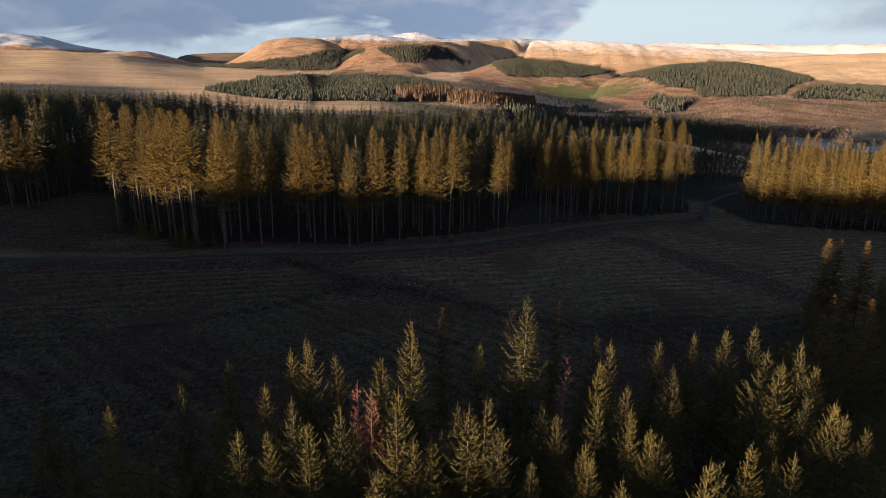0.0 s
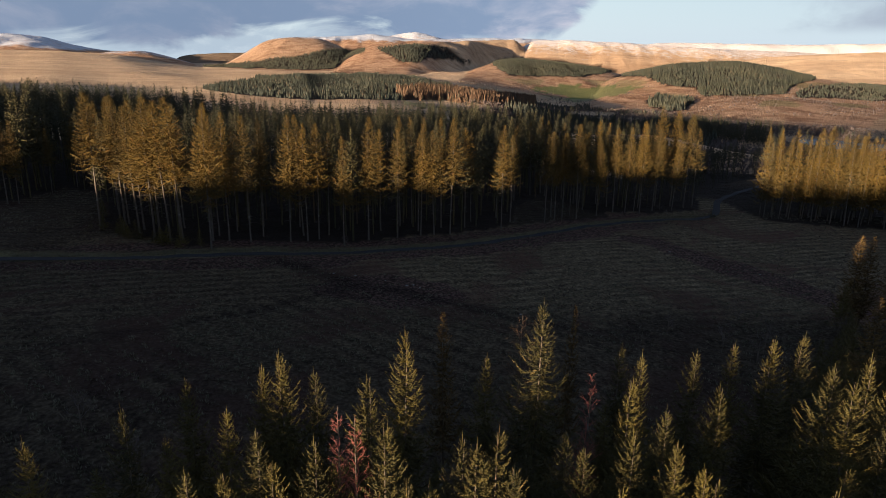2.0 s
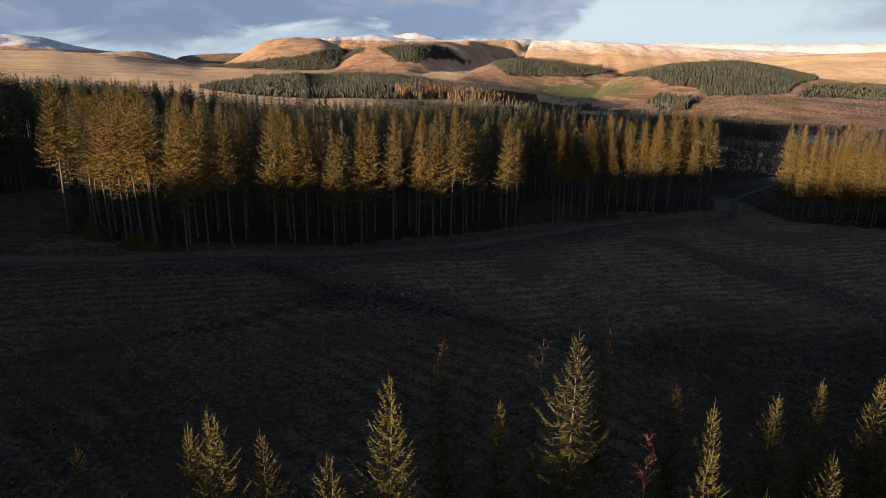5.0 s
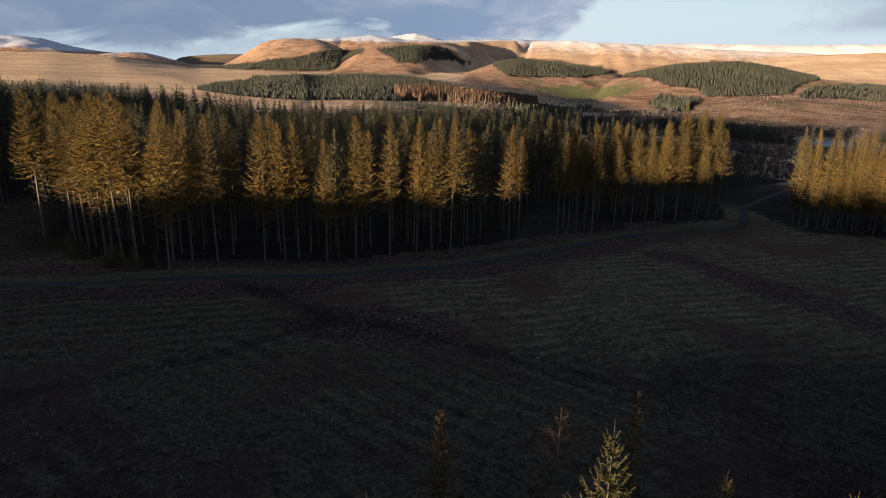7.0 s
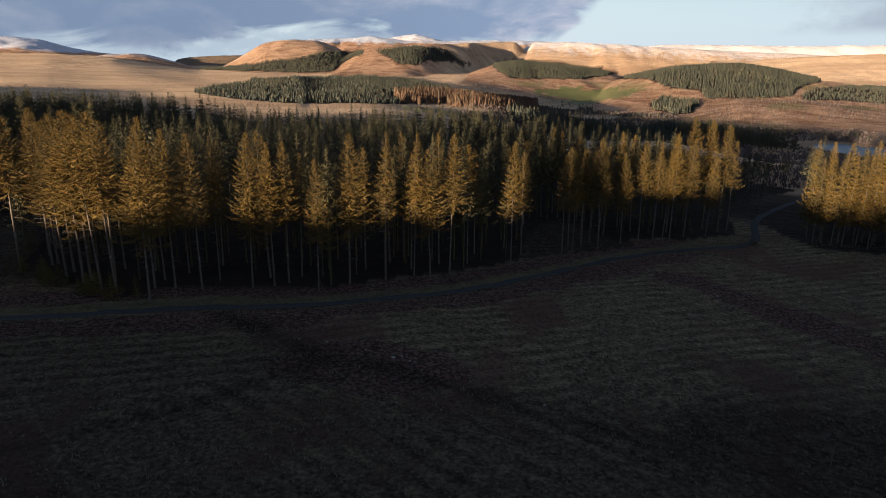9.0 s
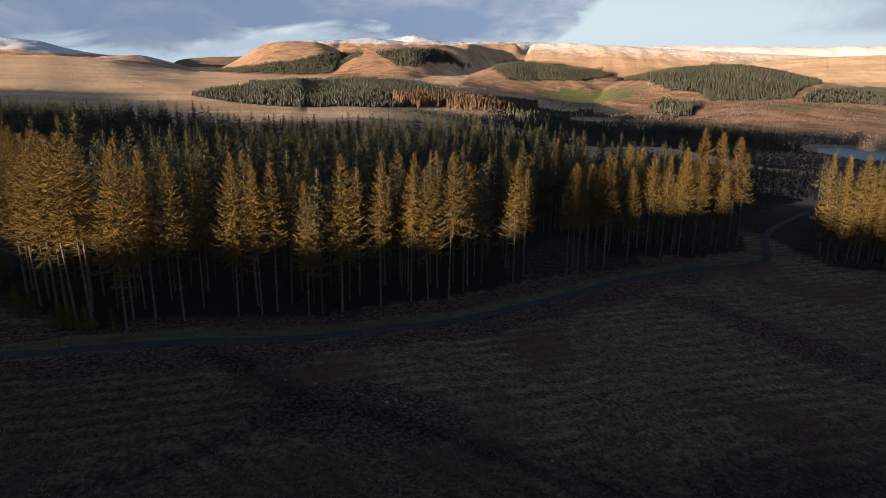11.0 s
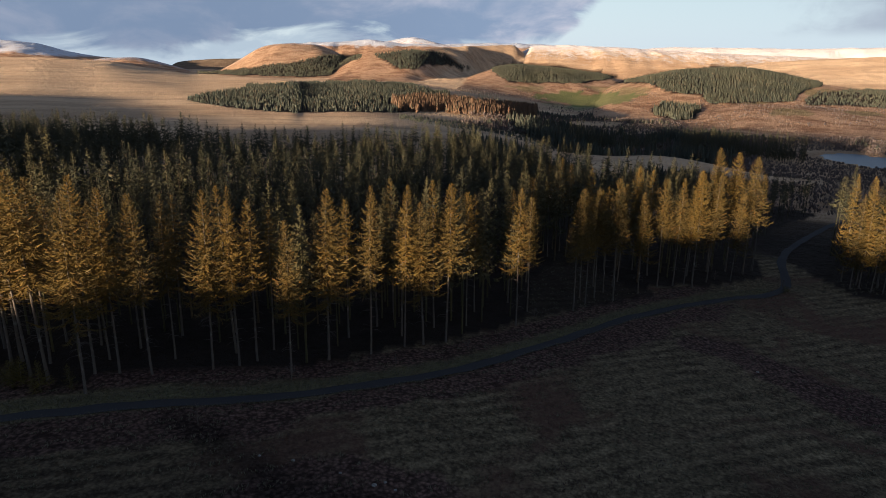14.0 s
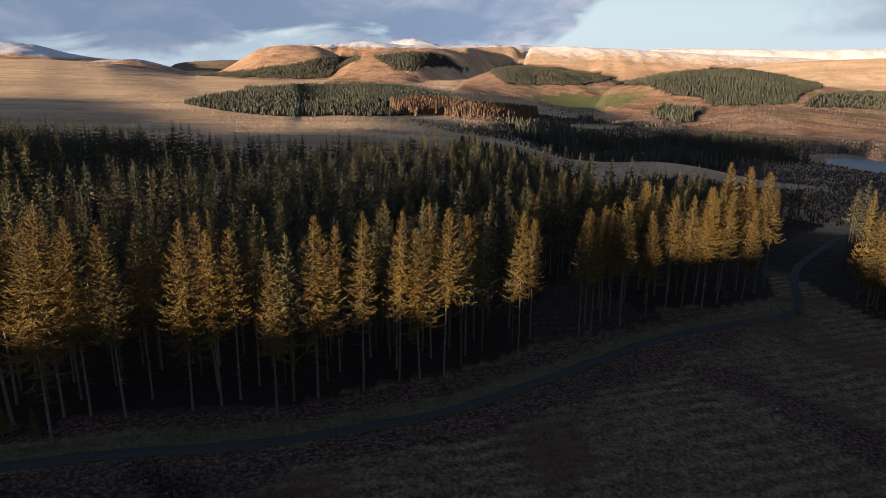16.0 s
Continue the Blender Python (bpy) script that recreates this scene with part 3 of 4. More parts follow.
def crown(rng, high, low, radius, gap, limbs, twigs, power=0.85, ragged=0.32, lift_top=0.75, lift_low=-0.28, sag=0.30, tip=0.22, wide=0.26, slim=0.10, hang=0.55, tuft=0.10, leader=0.35):
    """A spruce crown between the heights low and high: whorls of boughs, each a bowed spine set with side twigs and hanging sprays. Verts and triangles."""
    h, levels = high - leader, []
    while h > low:
        levels.append(h)
        h -= gap * (0.5 + 0.5 * min(1.0, (high - h) / 4.0)) * rng.uniform(0.75, 1.25)
    lopsided = rng.uniform(0, 2 * math.pi)
    turn, base = [], []
    for h in levels:
        u = (high - h) / (high - low)
        count = max(4, int(round(limbs * rng.uniform(0.8, 1.2) * (0.6 + 0.4 * min(1.0, u * 3)))))
        for a in rng.uniform(0, 2 * math.pi) + np.arange(count) * 2 * math.pi / count + rng.normal(0, 0.25, count):
            if u < 0.72 or rng.random() > (u - 0.72) * 2.6:
                turn.append(a)
                base.append(h + rng.uniform(-0.3, 0.3) * gap)
    a, h = np.array(turn)[:, None], np.array(base)[:, None]
    u = np.clip((high - h) / (high - low), 0.01, 1.0)
    n_limbs = len(a)
    reach = radius * u ** power * rng.uniform(1 - ragged, 1 + 0.45 * ragged, (n_limbs, 1)) * (1 + 0.14 * np.cos(a - lopsided)) + tuft
    lift = lift_top + (lift_low - lift_top) * np.minimum(1.0, u * 1.9) ** 0.7 + rng.normal(0, 0.09, (n_limbs, 1))
    bow = rng.normal(0, 0.10, (n_limbs, 1))
    out = np.concatenate([np.cos(a), np.sin(a), 0 * a], 1)[:, None, :]
    side = np.concatenate([-np.sin(a), np.cos(a), 0 * a], 1)[:, None, :]
    up = np.array([0, 0, 1.0])

    def spine(t):
        z = h + reach * (lift * t - sag * 0.5 * np.sin(t * math.pi) + tip * t ** 3)
        return out * (reach * t)[..., None] + side * (bow * reach * t * t)[..., None] + up * z[..., None]

    def unit(v):
        return v / np.linalg.norm(v, axis=-1, keepdims=True)

    tris = []

    def spray(p, way, along, length, half):
        roll = rng.uniform(-1.3, 1.3, p.shape[:2])[..., None]
        edge = unit(along * np.cos(roll) + up * np.sin(roll)) * half[..., None]
        tris.append(np.stack([p - edge, p + edge, p + unit(way) * length[..., None]], 2).reshape(-1, 3))

    for kind in (-1, 1, 0):
        t = np.clip((np.arange(twigs) + rng.uniform(0.2, 1.0, (n_limbs, twigs))) / twigs, 0.06, 1.0)
        p = spine(t)
        along = unit(spine(t + 0.03) - p)
        length = (wide * reach * (1.12 - t) ** 0.75 + 0.7 * tuft) * rng.uniform(0.6, 1.35, t.shape)
        if kind:
            way = along * rng.uniform(0.6, 1.1, t.shape)[..., None] + side * kind + up * rng.uniform(-0.55, 0.25, t.shape)[..., None]
        else:
            length = length * rng.uniform(0.6, 1.2, t.shape)
            way = along * 0.55 - up * (hang * rng.uniform(-0.5, 1.6, t.shape))[..., None] + side * rng.normal(0, 0.3, t.shape)[..., None]
        spray(p, way, along, length, slim * length + 0.02)
    tip_at = spine(np.full((n_limbs, 1), 0.72))
    end = spine(np.full((n_limbs, 1), 1.06)) - tip_at
    length = np.linalg.norm(end, axis=-1)
    spray(tip_at, end, side + 0 * end, length, 0.7 * slim * length + 0.02)
    for k in range(3):
        c = k * 2.09
        tris.append(np.array([[0.05 * math.cos(c), 0.05 * math.sin(c), high - 0.6 - leader], [0.05 * math.cos(c + 2.1), 0.05 * math.sin(c + 2.1), high - 0.6 - leader], [0, 0, high + 0.1]]))
    verts = np.concatenate(tris)
    return verts, np.arange(len(verts)).reshape(-1, 3)


def trunk(rng, high, girth, sides=8, bend=0.12):
    zs = np.array([-0.5, 0.0, 0.4, 2.0, high * 0.35, high * 0.7, high - 0.4])
    rs = girth * np.array([1.5, 1.35, 1.1, 1.0, 0.75, 0.4, 0.06])
    path = [(bend * math.sin(z * 0.2 + 1), bend * math.cos(z * 0.17), z) for z in zs]
    return tube(path, rs, sides)


def snags(rng, low, high, count, reach):
    """Dead bare branches on the lower trunk."""
    vs, qs, off = [], [], 0
    for _ in range(count):
        z, a, l = rng.uniform(low, high), rng.uniform(0, 6.28), reach * rng.uniform(0.4, 1.0)
        c, s = math.cos(a), math.sin(a)
        v, q = tube([(0, 0, z), (c * l * 0.6, s * l * 0.6, z + 0.02), (c * l, s * l, z - 0.3 * l)], (0.03, 0.02, 0.006), 3)
        vs.append(v), qs.append(q + off)
        off += len(v)
    return np.concatenate(vs), np.concatenate(qs)


def spruce(name, seed, high, bare, radius, gap, limbs, sprays, girth, needles, barkmat, label, group, dead=0, power=0.85, **shape):
    rng = np.random.default_rng(seed)
    tree = tagged(new(name), label, "tree", group)
    part("trunk", np_mesh("trunk", *trunk(rng, high, girth)), barkmat, tree)
    v, f = crown(rng, high, high * bare, radius, gap, limbs, sprays, power, **shape)
    part("crown", np_mesh("crown", v, tris=f), needles, tree)
    if dead:
        tagged(part("dead_wood", np_mesh("dead_wood", *snags(rng, high * 0.14, high * bare + 3, dead, radius * 0.6)), barkmat, tree), kind="stuff")
    return tree


class Grove:
    """Plants copies of a few trees, the first time the trees themselves."""

    def __init__(self, kinds, seed):
        self.kinds, self.used, self.rng = kinds, set(), np.random.default_rng(seed)

    def plant(self, x, y, high=None, wide=1.0, which=None):
        k = int(self.rng.integers(len(self.kinds))) if which is None else which % len(self.kinds)
        tree, tall = self.kinds[k]
        z = ground_at(x, y) - 0.1
        grow = (high + float(near_plane(x, y)) - z if high else tall * self.rng.uniform(0.92, 1.08)) / tall
        girth = grow * wide * self.rng.uniform(0.92, 1.1)
        m = pose(x, y, z, self.rng.normal(0, 0.7), 1.0 + self.rng.normal(0, 0.7), self.rng.uniform(0, 360)) @ Matrix.Diagonal((girth, girth, grow, 1))
        if k in self.used:
            return copy_thing(tree, m)
        self.used.add(k)
        tree.matrix_basis = m
        return tree


# ---- the tall spruces along the forest's edge ----
EDGE_LABEL = "tall mature spruce with bare pale lower trunk at forest edge"
edge_kinds = [(spruce("spruce_tree", 10 + k, 23.5, bare, wide, 0.46, 7, 10, 0.15, NEEDLES_OLD, BARK_PALE, EDGE_LABEL, "forest edge spruces", 34, power), 23.5)
              for k, (bare, wide, power) in enumerate(((0.40, 3.3, 0.8), (0.36, 3.5, 0.75), (0.46, 3.0, 0.7), (0.42, 3.2, 0.85), (0.34, 3.8, 0.8), (0.44, 2.7, 0.65)))]
edge_grove = Grove(edge_kinds, 5)
inner_kinds = [(spruce("spruce_tree", 20 + k, 22.5, bare, wide, 0.62, 6, 6, 0.15, NEEDLES_OLD, BARK_PALE, "tall spruce with bare trunk in the second rank", "forest edge spruces", wide=0.3, slim=0.14), 22.5)
               for k, (bare, wide) in enumerate(((0.48, 2.9), (0.44, 3.2), (0.5, 2.7)))]
inner_grove = Grove(inner_kinds, 15)
block_kinds = [(spruce("spruce_tree", 25 + k, 21.5, bare, wide, 0.62, 7, 6, 0.16, NEEDLES_OLD, BARK_PALE, "tall spruce in the block beyond the track", "spruces beyond the track", wide=0.3, slim=0.14), 21.5)
               for k, (bare, wide) in enumerate(((0.26, 3.9), (0.30, 4.3), (0.24, 3.6), (0.32, 3.4)))]
block_grove = Grove(block_kinds, 16)
FRONT_ROW = [(-43.9, 125.0, 26.0), (-45.3, 130.1, 24.4), (-42.3, 130.6, 25.5), (-37.8, 131.0, 25.0), (-37.1, 136.2, 24.3), (-30.7, 133.8, 22.7), (-27.8, 135.6, 23.1), (-25.5, 137.4, 22.4), (-19.9, 134.5, 21.7), (-15.8, 139.3, 22.9), (-9.8, 141.5, 25.0), (-4.9, 144.6, 24.9), (-2.0, 145.9, 20.8), (1.8, 147.3, 25.6), (5.4, 155.3, 21.2), (13.8, 156.8, 23.5), (16.7, 163.7, 20.4), (35.0, 173.0, 22.4)]
NOTCH_ROW = [(25.5, 165.0, 19.5), (29.0, 169.5, 20.0), (31.5, 174.0, 20.0), (34.5, 178.0, 19.6), (28.5, 173.0, 20.3), (37.5, 182.5, 20.0), (39.5, 186.5, 20.4), (33.0, 182.0, 20.0)]
FAR_ROW = [(41.9, 178.5, 22.5), (47.4, 184.1, 21.4), (51.1, 184.6, 23.0), (53.7, 185.1, 21.0), (55.2, 183.8, 24.2), (59.8, 188.2, 26.0), (66.6, 190.8, 21.3), (72.4, 197.8, 25.3), (63.5, 197.0, 26.6), (45.5, 196.0, 26.2), (69.0, 199.5, 26.0)]
LEFT_ROW = [(-50.3, 128.7, 25.3), (-53.4, 129.2, 24.7), (-57.8, 132.2, 24.6), (-61.9, 135.2, 23.8), (-67.4, 140.7, 25.0), (-71.0, 138.0, 25.0), (-98.8, 179.6, 17.7), (-99.9, 170.0, 14.9), (-99.9, 156.4, 20.6), (-101.9, 155.5, 19.8), (-104.3, 152.8, 18.6), (-57, 134, 24.5), (-62, 138, 24), (-67, 142, 25), (-71, 146, 24), (-53, 133, 24.5), (-110, 157, 21), (-96, 183, 20), (-91, 178, 22)]
planted = []
for x, y, high in FRONT_ROW + NOTCH_ROW + FAR_ROW + LEFT_ROW:
    edge_grove.plant(x, y, high, 1.2 if -80 < x < -50 else 1.0)
    planted.append((x, y))

# the second rank, just inside, and the block beyond the track
rank = np.random.default_rng(8)
for _ in range(400):
    x = rank.uniform(-85, 78)
    y = edge_y(x) + rank.uniform(4, 13)
    if len(planted) < 84 and in_forest(x, y) and all((x - a) ** 2 + (y - c) ** 2 > 17 for a, c in planted):
        inner_grove.plant(x, y)
        planted.append((x, y))
block = []
for _ in range(600):
    x, y = rank.uniform(92, 165), rank.uniform(180, 196)
    if y > 184 - 0.12 * (x - 92) and len(block) < 72 and all((x - a) ** 2 + (y - c) ** 2 > 7 for a, c in block):
        block.append((x, y))
        block_grove.plant(x, y, 24.2 * rank.uniform(0.88, 1.05), rank.uniform(0.85, 1.1))

# ---- the young spruces on the near slope ----
YOUNG_LABEL = "bushy young spruce with upswept olive-green branch tips"
young_kinds = [(spruce("young_spruce", 40 + k, 17.0, 0.25, wide, 0.46, 8, 13, 0.13, NEEDLES_YOUNG, BARK_DARK, YOUNG_LABEL, "young spruces on the near slope", 0, power, lift_top=0.85, lift_low=-0.05, sag=0.22, tip=0.30, wide=0.25, slim=0.05, hang=0.35, tuft=0.05, leader=0.8, ragged=0.38), 17.0)
               for k, (wide, power) in enumerate(((3.9, 1.0), (3.5, 0.95), (4.1, 1.0), (3.3, 1.0), (3.7, 0.92)))]
young = Grove(young_kinds, 6)
brown = Grove([(spruce("young_spruce", 49, 15.0, 0.1, 3.0, 0.5, 7, 7, 0.12, NEEDLES_BROWN, BARK_DARK, "young spruce with browned dying needles at its top", "young spruces on the near slope", slim=0.12, lift_low=-0.1), 15.0)], 9)
low_kinds = [(spruce("young_spruce", 52 + k, 11.0, 0.1, 3.0, 0.72, 6, 5, 0.11, NEEDLES_YOUNG, BARK_DARK, "short dark young spruce between taller ones", "young spruces on the near slope", wide=0.34, slim=0.14, lift_low=-0.1), 11.0) for k in range(3)]
low_grove = Grove(low_kinds, 17)
NEAREST = [(8.7, 27.9, 17.5), (13.0, 28.2, 17.8), (-3.4, 28.9, 16.4), (15.4, 29.6, 17.9), (17.5, 32.1, 16.8), (20.7, 32.2, 16.4), (8.5, 32.4, 16.1), (-1.4, 32.4, 15.5), (5.1, 32.5, 15.3), (-7.8, 32.9, 17.1), (-0.2, 32.9, 16.4), (-12.0, 33.1, 15.5), (-9.8, 33.3, 16.1), (3.8, 33.5, 17.2), (13.3, 33.7, 17.7), (1.7, 33.8, 17.3), (13.0, 34.1, 17.0), (8.4, 34.1, 16.9), (20.4, 34.2, 16.2), (-6.2, 34.5, 16.9), (-20.1, 34.6, 15.9)]
MIDDLE = [(-5.3, 35.3, 15.5), (25.1, 35.5, 18.2), (26.7, 35.6, 17.7), (-9.4, 35.9, 16.0), (0.9, 35.9, 16.3), (2.5, 34.5, 17.4), (12.5, 36.1, 17.4), (24.7, 36.7, 18.4), (7.7, 37.1, 15.8), (21.8, 37.7, 16.3), (-16.7, 37.7, 16.0), (10.5, 37.9, 17.7), (7.1, 38.3, 17.0), (-14.9, 38.6, 15.4), (25.1, 39.3, 17.3), (-2.6, 33.2, 19.6), (-12.2, 39.8, 16.0), (23.7, 40.5, 18.3), (13.2, 40.7, 15.9), (-15.0, 42.5, 15.3), (17.5, 42.7, 18.1)]
OUTER = [(-3.5, 38.0, 18.0), (11.5, 43.0, 17.4), (24.3, 43.1, 18.0), (27.7, 43.2, 18.6), (-9.5, 43.4, 17.5), (-7.5, 43.5, 16.5), (-2.2, 43.8, 18.4), (-11.2, 44.3, 15.8), (27.8, 44.8, 18.2), (13.5, 46.9, 17.2), (6.9, 48.6, 19.3), (18.6, 50.5, 16.9), (24.1, 50.6, 16.8), (3.4, 51.3, 14.8), (30.0, 51.5, 15.9), (13.7, 52.8, 15.3), (22.5, 53.8, 15.7), (27.9, 54.0, 15.9), (0.2, 56.9, 15.1), (11.3, 59.9, 14.9)]
ASIDE = [(45.5, 70.0, 14.0), (49.2, 69.2, 14.1), (61.7, 98.9, 14.4), (63.5, 99.0, 14.4), (67.5, 98.2, 14.6)]
stand = []
for x, y, high in NEAREST + MIDDLE + OUTER + ASIDE:
    (brown if y > 56.5 else young).plant(x, y, high, 1.7 if y > 65 else 0.68 if y > 56.5 else 0.95)
    stand.append((x, y))
for x, y in ((-24, 31), (-28, 34), (-22, 37.5), (-31, 38), (-26, 40), (-34, 33), (-36, 41), (-30, 44), (42, 62), (47, 65), (52, 71), (40, 70), (57, 78), (63, 86), (68, 93), (50, 80), (58, 95), (72, 100)):
    young.plant(x, y, rank.uniform(9.0, 11.0), 1.2)
for _ in range(900):
    x, y = rank.uniform(-22, 62), rank.uniform(26, 66)
    if len(stand) < 100 and y < np.interp(x, [-22, -10, 8, 30, 62], [38, 48, 55, 58, 90]) and all((x - a) ** 2 + (y - c) ** 2 > 6.5 for a, c in stand):
        young.plant(x, y, rank.uniform(9.5, 13.0), 1.1)
        stand.append((x, y))

for _ in range(1500):
    x, y = rank.uniform(-26, 66), rank.uniform(25, 92)
    if len(stand) < 300 and y < np.interp(x, [-26, -10, 8, 30, 45, 66], [36, 49, 57, 60, 76, 104]) and y > np.interp(x, [28, 40, 66], [25, 48, 80]) and all((x - a) ** 2 + (y - c) ** 2 > 3.0 for a, c in stand):
        low_grove.plant(x, y, rank.uniform(6.5, 11.5), 1.1)
        stand.append((x, y))

for _ in range(400):
    x, y = rank.uniform(-44, -14), rank.uniform(25, 47)
    if len(stand) < 325 and all((x - a) ** 2 + (y - c) ** 2 > 5.0 for a, c in stand):
        low_grove.plant(x, y, rank.uniform(7.0, 12.0), 1.15)
        stand.append((x, y))
for _ in range(26):
    x = rank.uniform(-80, -44)
    low_grove.plant(x, edge_y(x) - rank.uniform(0.5, 4.0), rank.uniform(2.5, 6.5), 1.3)

# ---- the forest behind its edge, and the woods beyond ----
def many(name, trees, kinds, mat, label, category="trees"):
    """One mesh of many trees: x, y, height, kind."""
    vs, qs, off = [], [], 0
    turner = np.random.default_rng(len(trees))
    trees = np.array(trees)
    zs = land(trees[:, 0], trees[:, 1])[0]
    for (x, y, high, k), z in zip(trees, zs):
        v, q = kinds[int(k)]
        a, w = turner.uniform(0, 6.28), high * turner.uniform(0.9, 1.1)
        c, s = math.cos(a) * w, math.sin(a) * w
        p = np.stack([v[:, 0] * c - v[:, 1] * s + x, v[:, 0] * s + v[:, 1] * c + y, v[:, 2] * high + z], 1)
        vs.append(p.astype(np.float32)), qs.append(q + off)
        off += len(v)
    faces = np.concatenate(qs)
    me = np_mesh(name, np.concatenate(vs), **{"quads" if faces.shape[1] == 4 else "tris": faces})
    me.materials.append(mat)
    return tagged(new(name, me), label, category, kind="stuff")


def simple_tree(seed, gap, limbs, segs, bare, radius):
    """A tree one metre high, of few fronds and a trunk."""
    rng = np.random.default_rng(seed)
    v, f = crown(rng, 22.0, 22 * bare, radius, gap, limbs, segs, 0.9, 0.3, wide=0.43, slim=0.24)
    tv, tq = tube([(0, 0, -0.3), (0, 0, 11.0), (0, 0, 21.0)], (0.17, 0.13, 0.03), 5)
    tf = np.concatenate([tq[:, :3], tq[:, [0, 2, 3]]])
    return np.concatenate([v, tv]) / 22.0, np.concatenate([f, tf + len(v)])


def far_tree(seed, tiers=2, sides=4, slim=1.0):
    """A distant conifer one metre high: ragged skirts of boughs."""
    rng = np.random.default_rng(seed)
    vs, qs = [], []
    for k in range(tiers):
        step = 0.72 / tiers
        low, high, wide = 0.06 + step * k, (0.06 + step * k + 1.72 * step if k < tiers - 1 else 1.0), slim * 0.20 * (1 - k / (tiers + 0.8))
        a0 = rng.uniform(0, 6.28)
        for j in range(sides):
            a = a0 + 6.283 * j / sides
            w = 6.283 / sides * 0.62
            r = wide * rng.uniform(0.75, 1.2)
            i = len(vs)
            vs += [(0, 0, high), (r * math.cos(a - w), r * math.sin(a - w), low + 0.06), (r * 1.15 * math.cos(a), r * 1.15 * math.sin(a), low - 0.02), (r * math.cos(a + w), r * math.sin(a + w), low + 0.06)]
            qs.append((i, i + 1, i + 2, i + 3))
    return np.array(vs), np.array(qs)


mid_kinds = [simple_tree(70 + k, 0.92, 6, 3, 0.40, 3.3) for k in range(4)]
back_kinds = [simple_tree(80 + k, 1.1, 5, 3, 0.60, 2.8) for k in range(4)]
grow = np.random.default_rng(21)
front_trees, back_trees = [], []
gx, gy = np.meshgrid(np.arange(-260, 180, 4.8), np.arange(128, 345, 4.8))
gx = gx + grow.uniform(-1.7, 1.7, gx.shape)
gy = gy + grow.uniform(-1.7, 1.7, gy.shape)
depth = gy - edge_y(gx)
seen = in_forest(gx, gy) & (gx > -0.72 * gy - 6)
low_wood = inside(LOW_WOOD, gx, gy) | inside(ROADSIDE_WOOD, gx, gy)
seen |= low_wood
seen |= (gx > 93) & (gx < 165) & (gy > 196) & (gy < 232) & (gx > 93 + 0.35 * (gy - 183))
for x, y, d, ok, low in zip(gx.ravel(), gy.ravel(), depth.ravel(), seen.ravel(), low_wood.ravel()):
    if not ok or (x < 90 and d < 12 and any((x - a) ** 2 + (y - c) ** 2 < 8.5 for a, c in planted)):
        continue
    tall = grow.uniform(16.8, 24.4) * (1.12 if x < -85 else 0.62 if low else 1.0)
    (front_trees if d < 26 and x < 90 else back_trees).append((x, y, tall, grow.integers(4)))
many("forest", front_trees, mid_kinds, NEEDLES_SHADED, "dense dark green spruce plantation behind its edge trees", "forest")
many("forest", back_trees, back_kinds, NEEDLES_SHADED, "dense dark spruce plantation reaching to the moor", "forest")

ragged_kinds = [far_tree(190 + k, 3, 3, 0.85) for k in range(5)]
tiny_kinds = [far_tree(95 + k, 2, 3) for k in range(5)]
slender_kinds = [far_tree(290 + k, 3, 3, 0.72) for k in range(5)]
rng = np.random.default_rng(33)


def scatter(count, y0, y1, b0, b1, test):
    y = np.sqrt(rng.uniform(y0 * y0, y1 * y1, count))
    b = rng.uniform(b0, b1, count)
    x = b * y
    z, ups = land(x, y)
    rise = (z - EYE_HIGH) / y * 1000
    keep = test(b, rise, y, ups)
    return x[keep], y[keep]


def wood(name, poly, count, y0, y1, tall, mat, label, kinds=tiny_kinds):
    bs = [p[0] for p in poly]
    x, y = scatter(count, y0, y1, min(bs), max(bs), lambda b, r, yy, ups: inside(poly, b + 0.006 * waves(b * 1000, yy * 0.2, 60, 31), r + 1.2 * waves(b * 1000, yy * 0.2, 45, 32)))
    if len(x):
        many(name, np.stack([x, y, rng.uniform(0.75, 1.15, len(x)) * tall, rng.integers(0, 5, len(x))], 1), kinds, mat, label, "forest")


wood("far_wood", WOODS["plain"], 34000, 560, 2300, 5.2, NEEDLES_FAR, "dark green conifer wood on the plain")
wood("larch_wood", LARCH, 9000, 560, 1300, 11, NEEDLES_LARCH, "russet bare larch wood beside dark spruces", slender_kinds)
wood("far_wood", WOODS["table"], 16000, 1500, 2700, 6, NEEDLES_FAR, "dark conifer wood on the hill's flank")
wood("far_wood", WOODS["scarp"], 11000, 1700, 3000, 7, NEEDLES_FAR, "dark conifer wood on a steep brown hill")
wood("far_wood", WOODS["bracken_top"], 15000, 1300, 2150, 6, NEEDLES_FAR, "dark conifer wood on a bracken hill")
wood("far_wood", WOODS["wooded"], 17000, 950, 1750, 9, NEEDLES_FAR, "tall dark green conifer wood on a rounded hill", slender_kinds)
wood("far_wood", WOODS["strip"], 9000, 950, 1900, 6, NEEDLES_FAR, "young green conifer belt below golden moor")
wood("far_wood", WOODS["clump"], 2200, 700, 1300, 11, NEEDLES_FAR, "small dark conifer clump above the valley", slender_kinds)

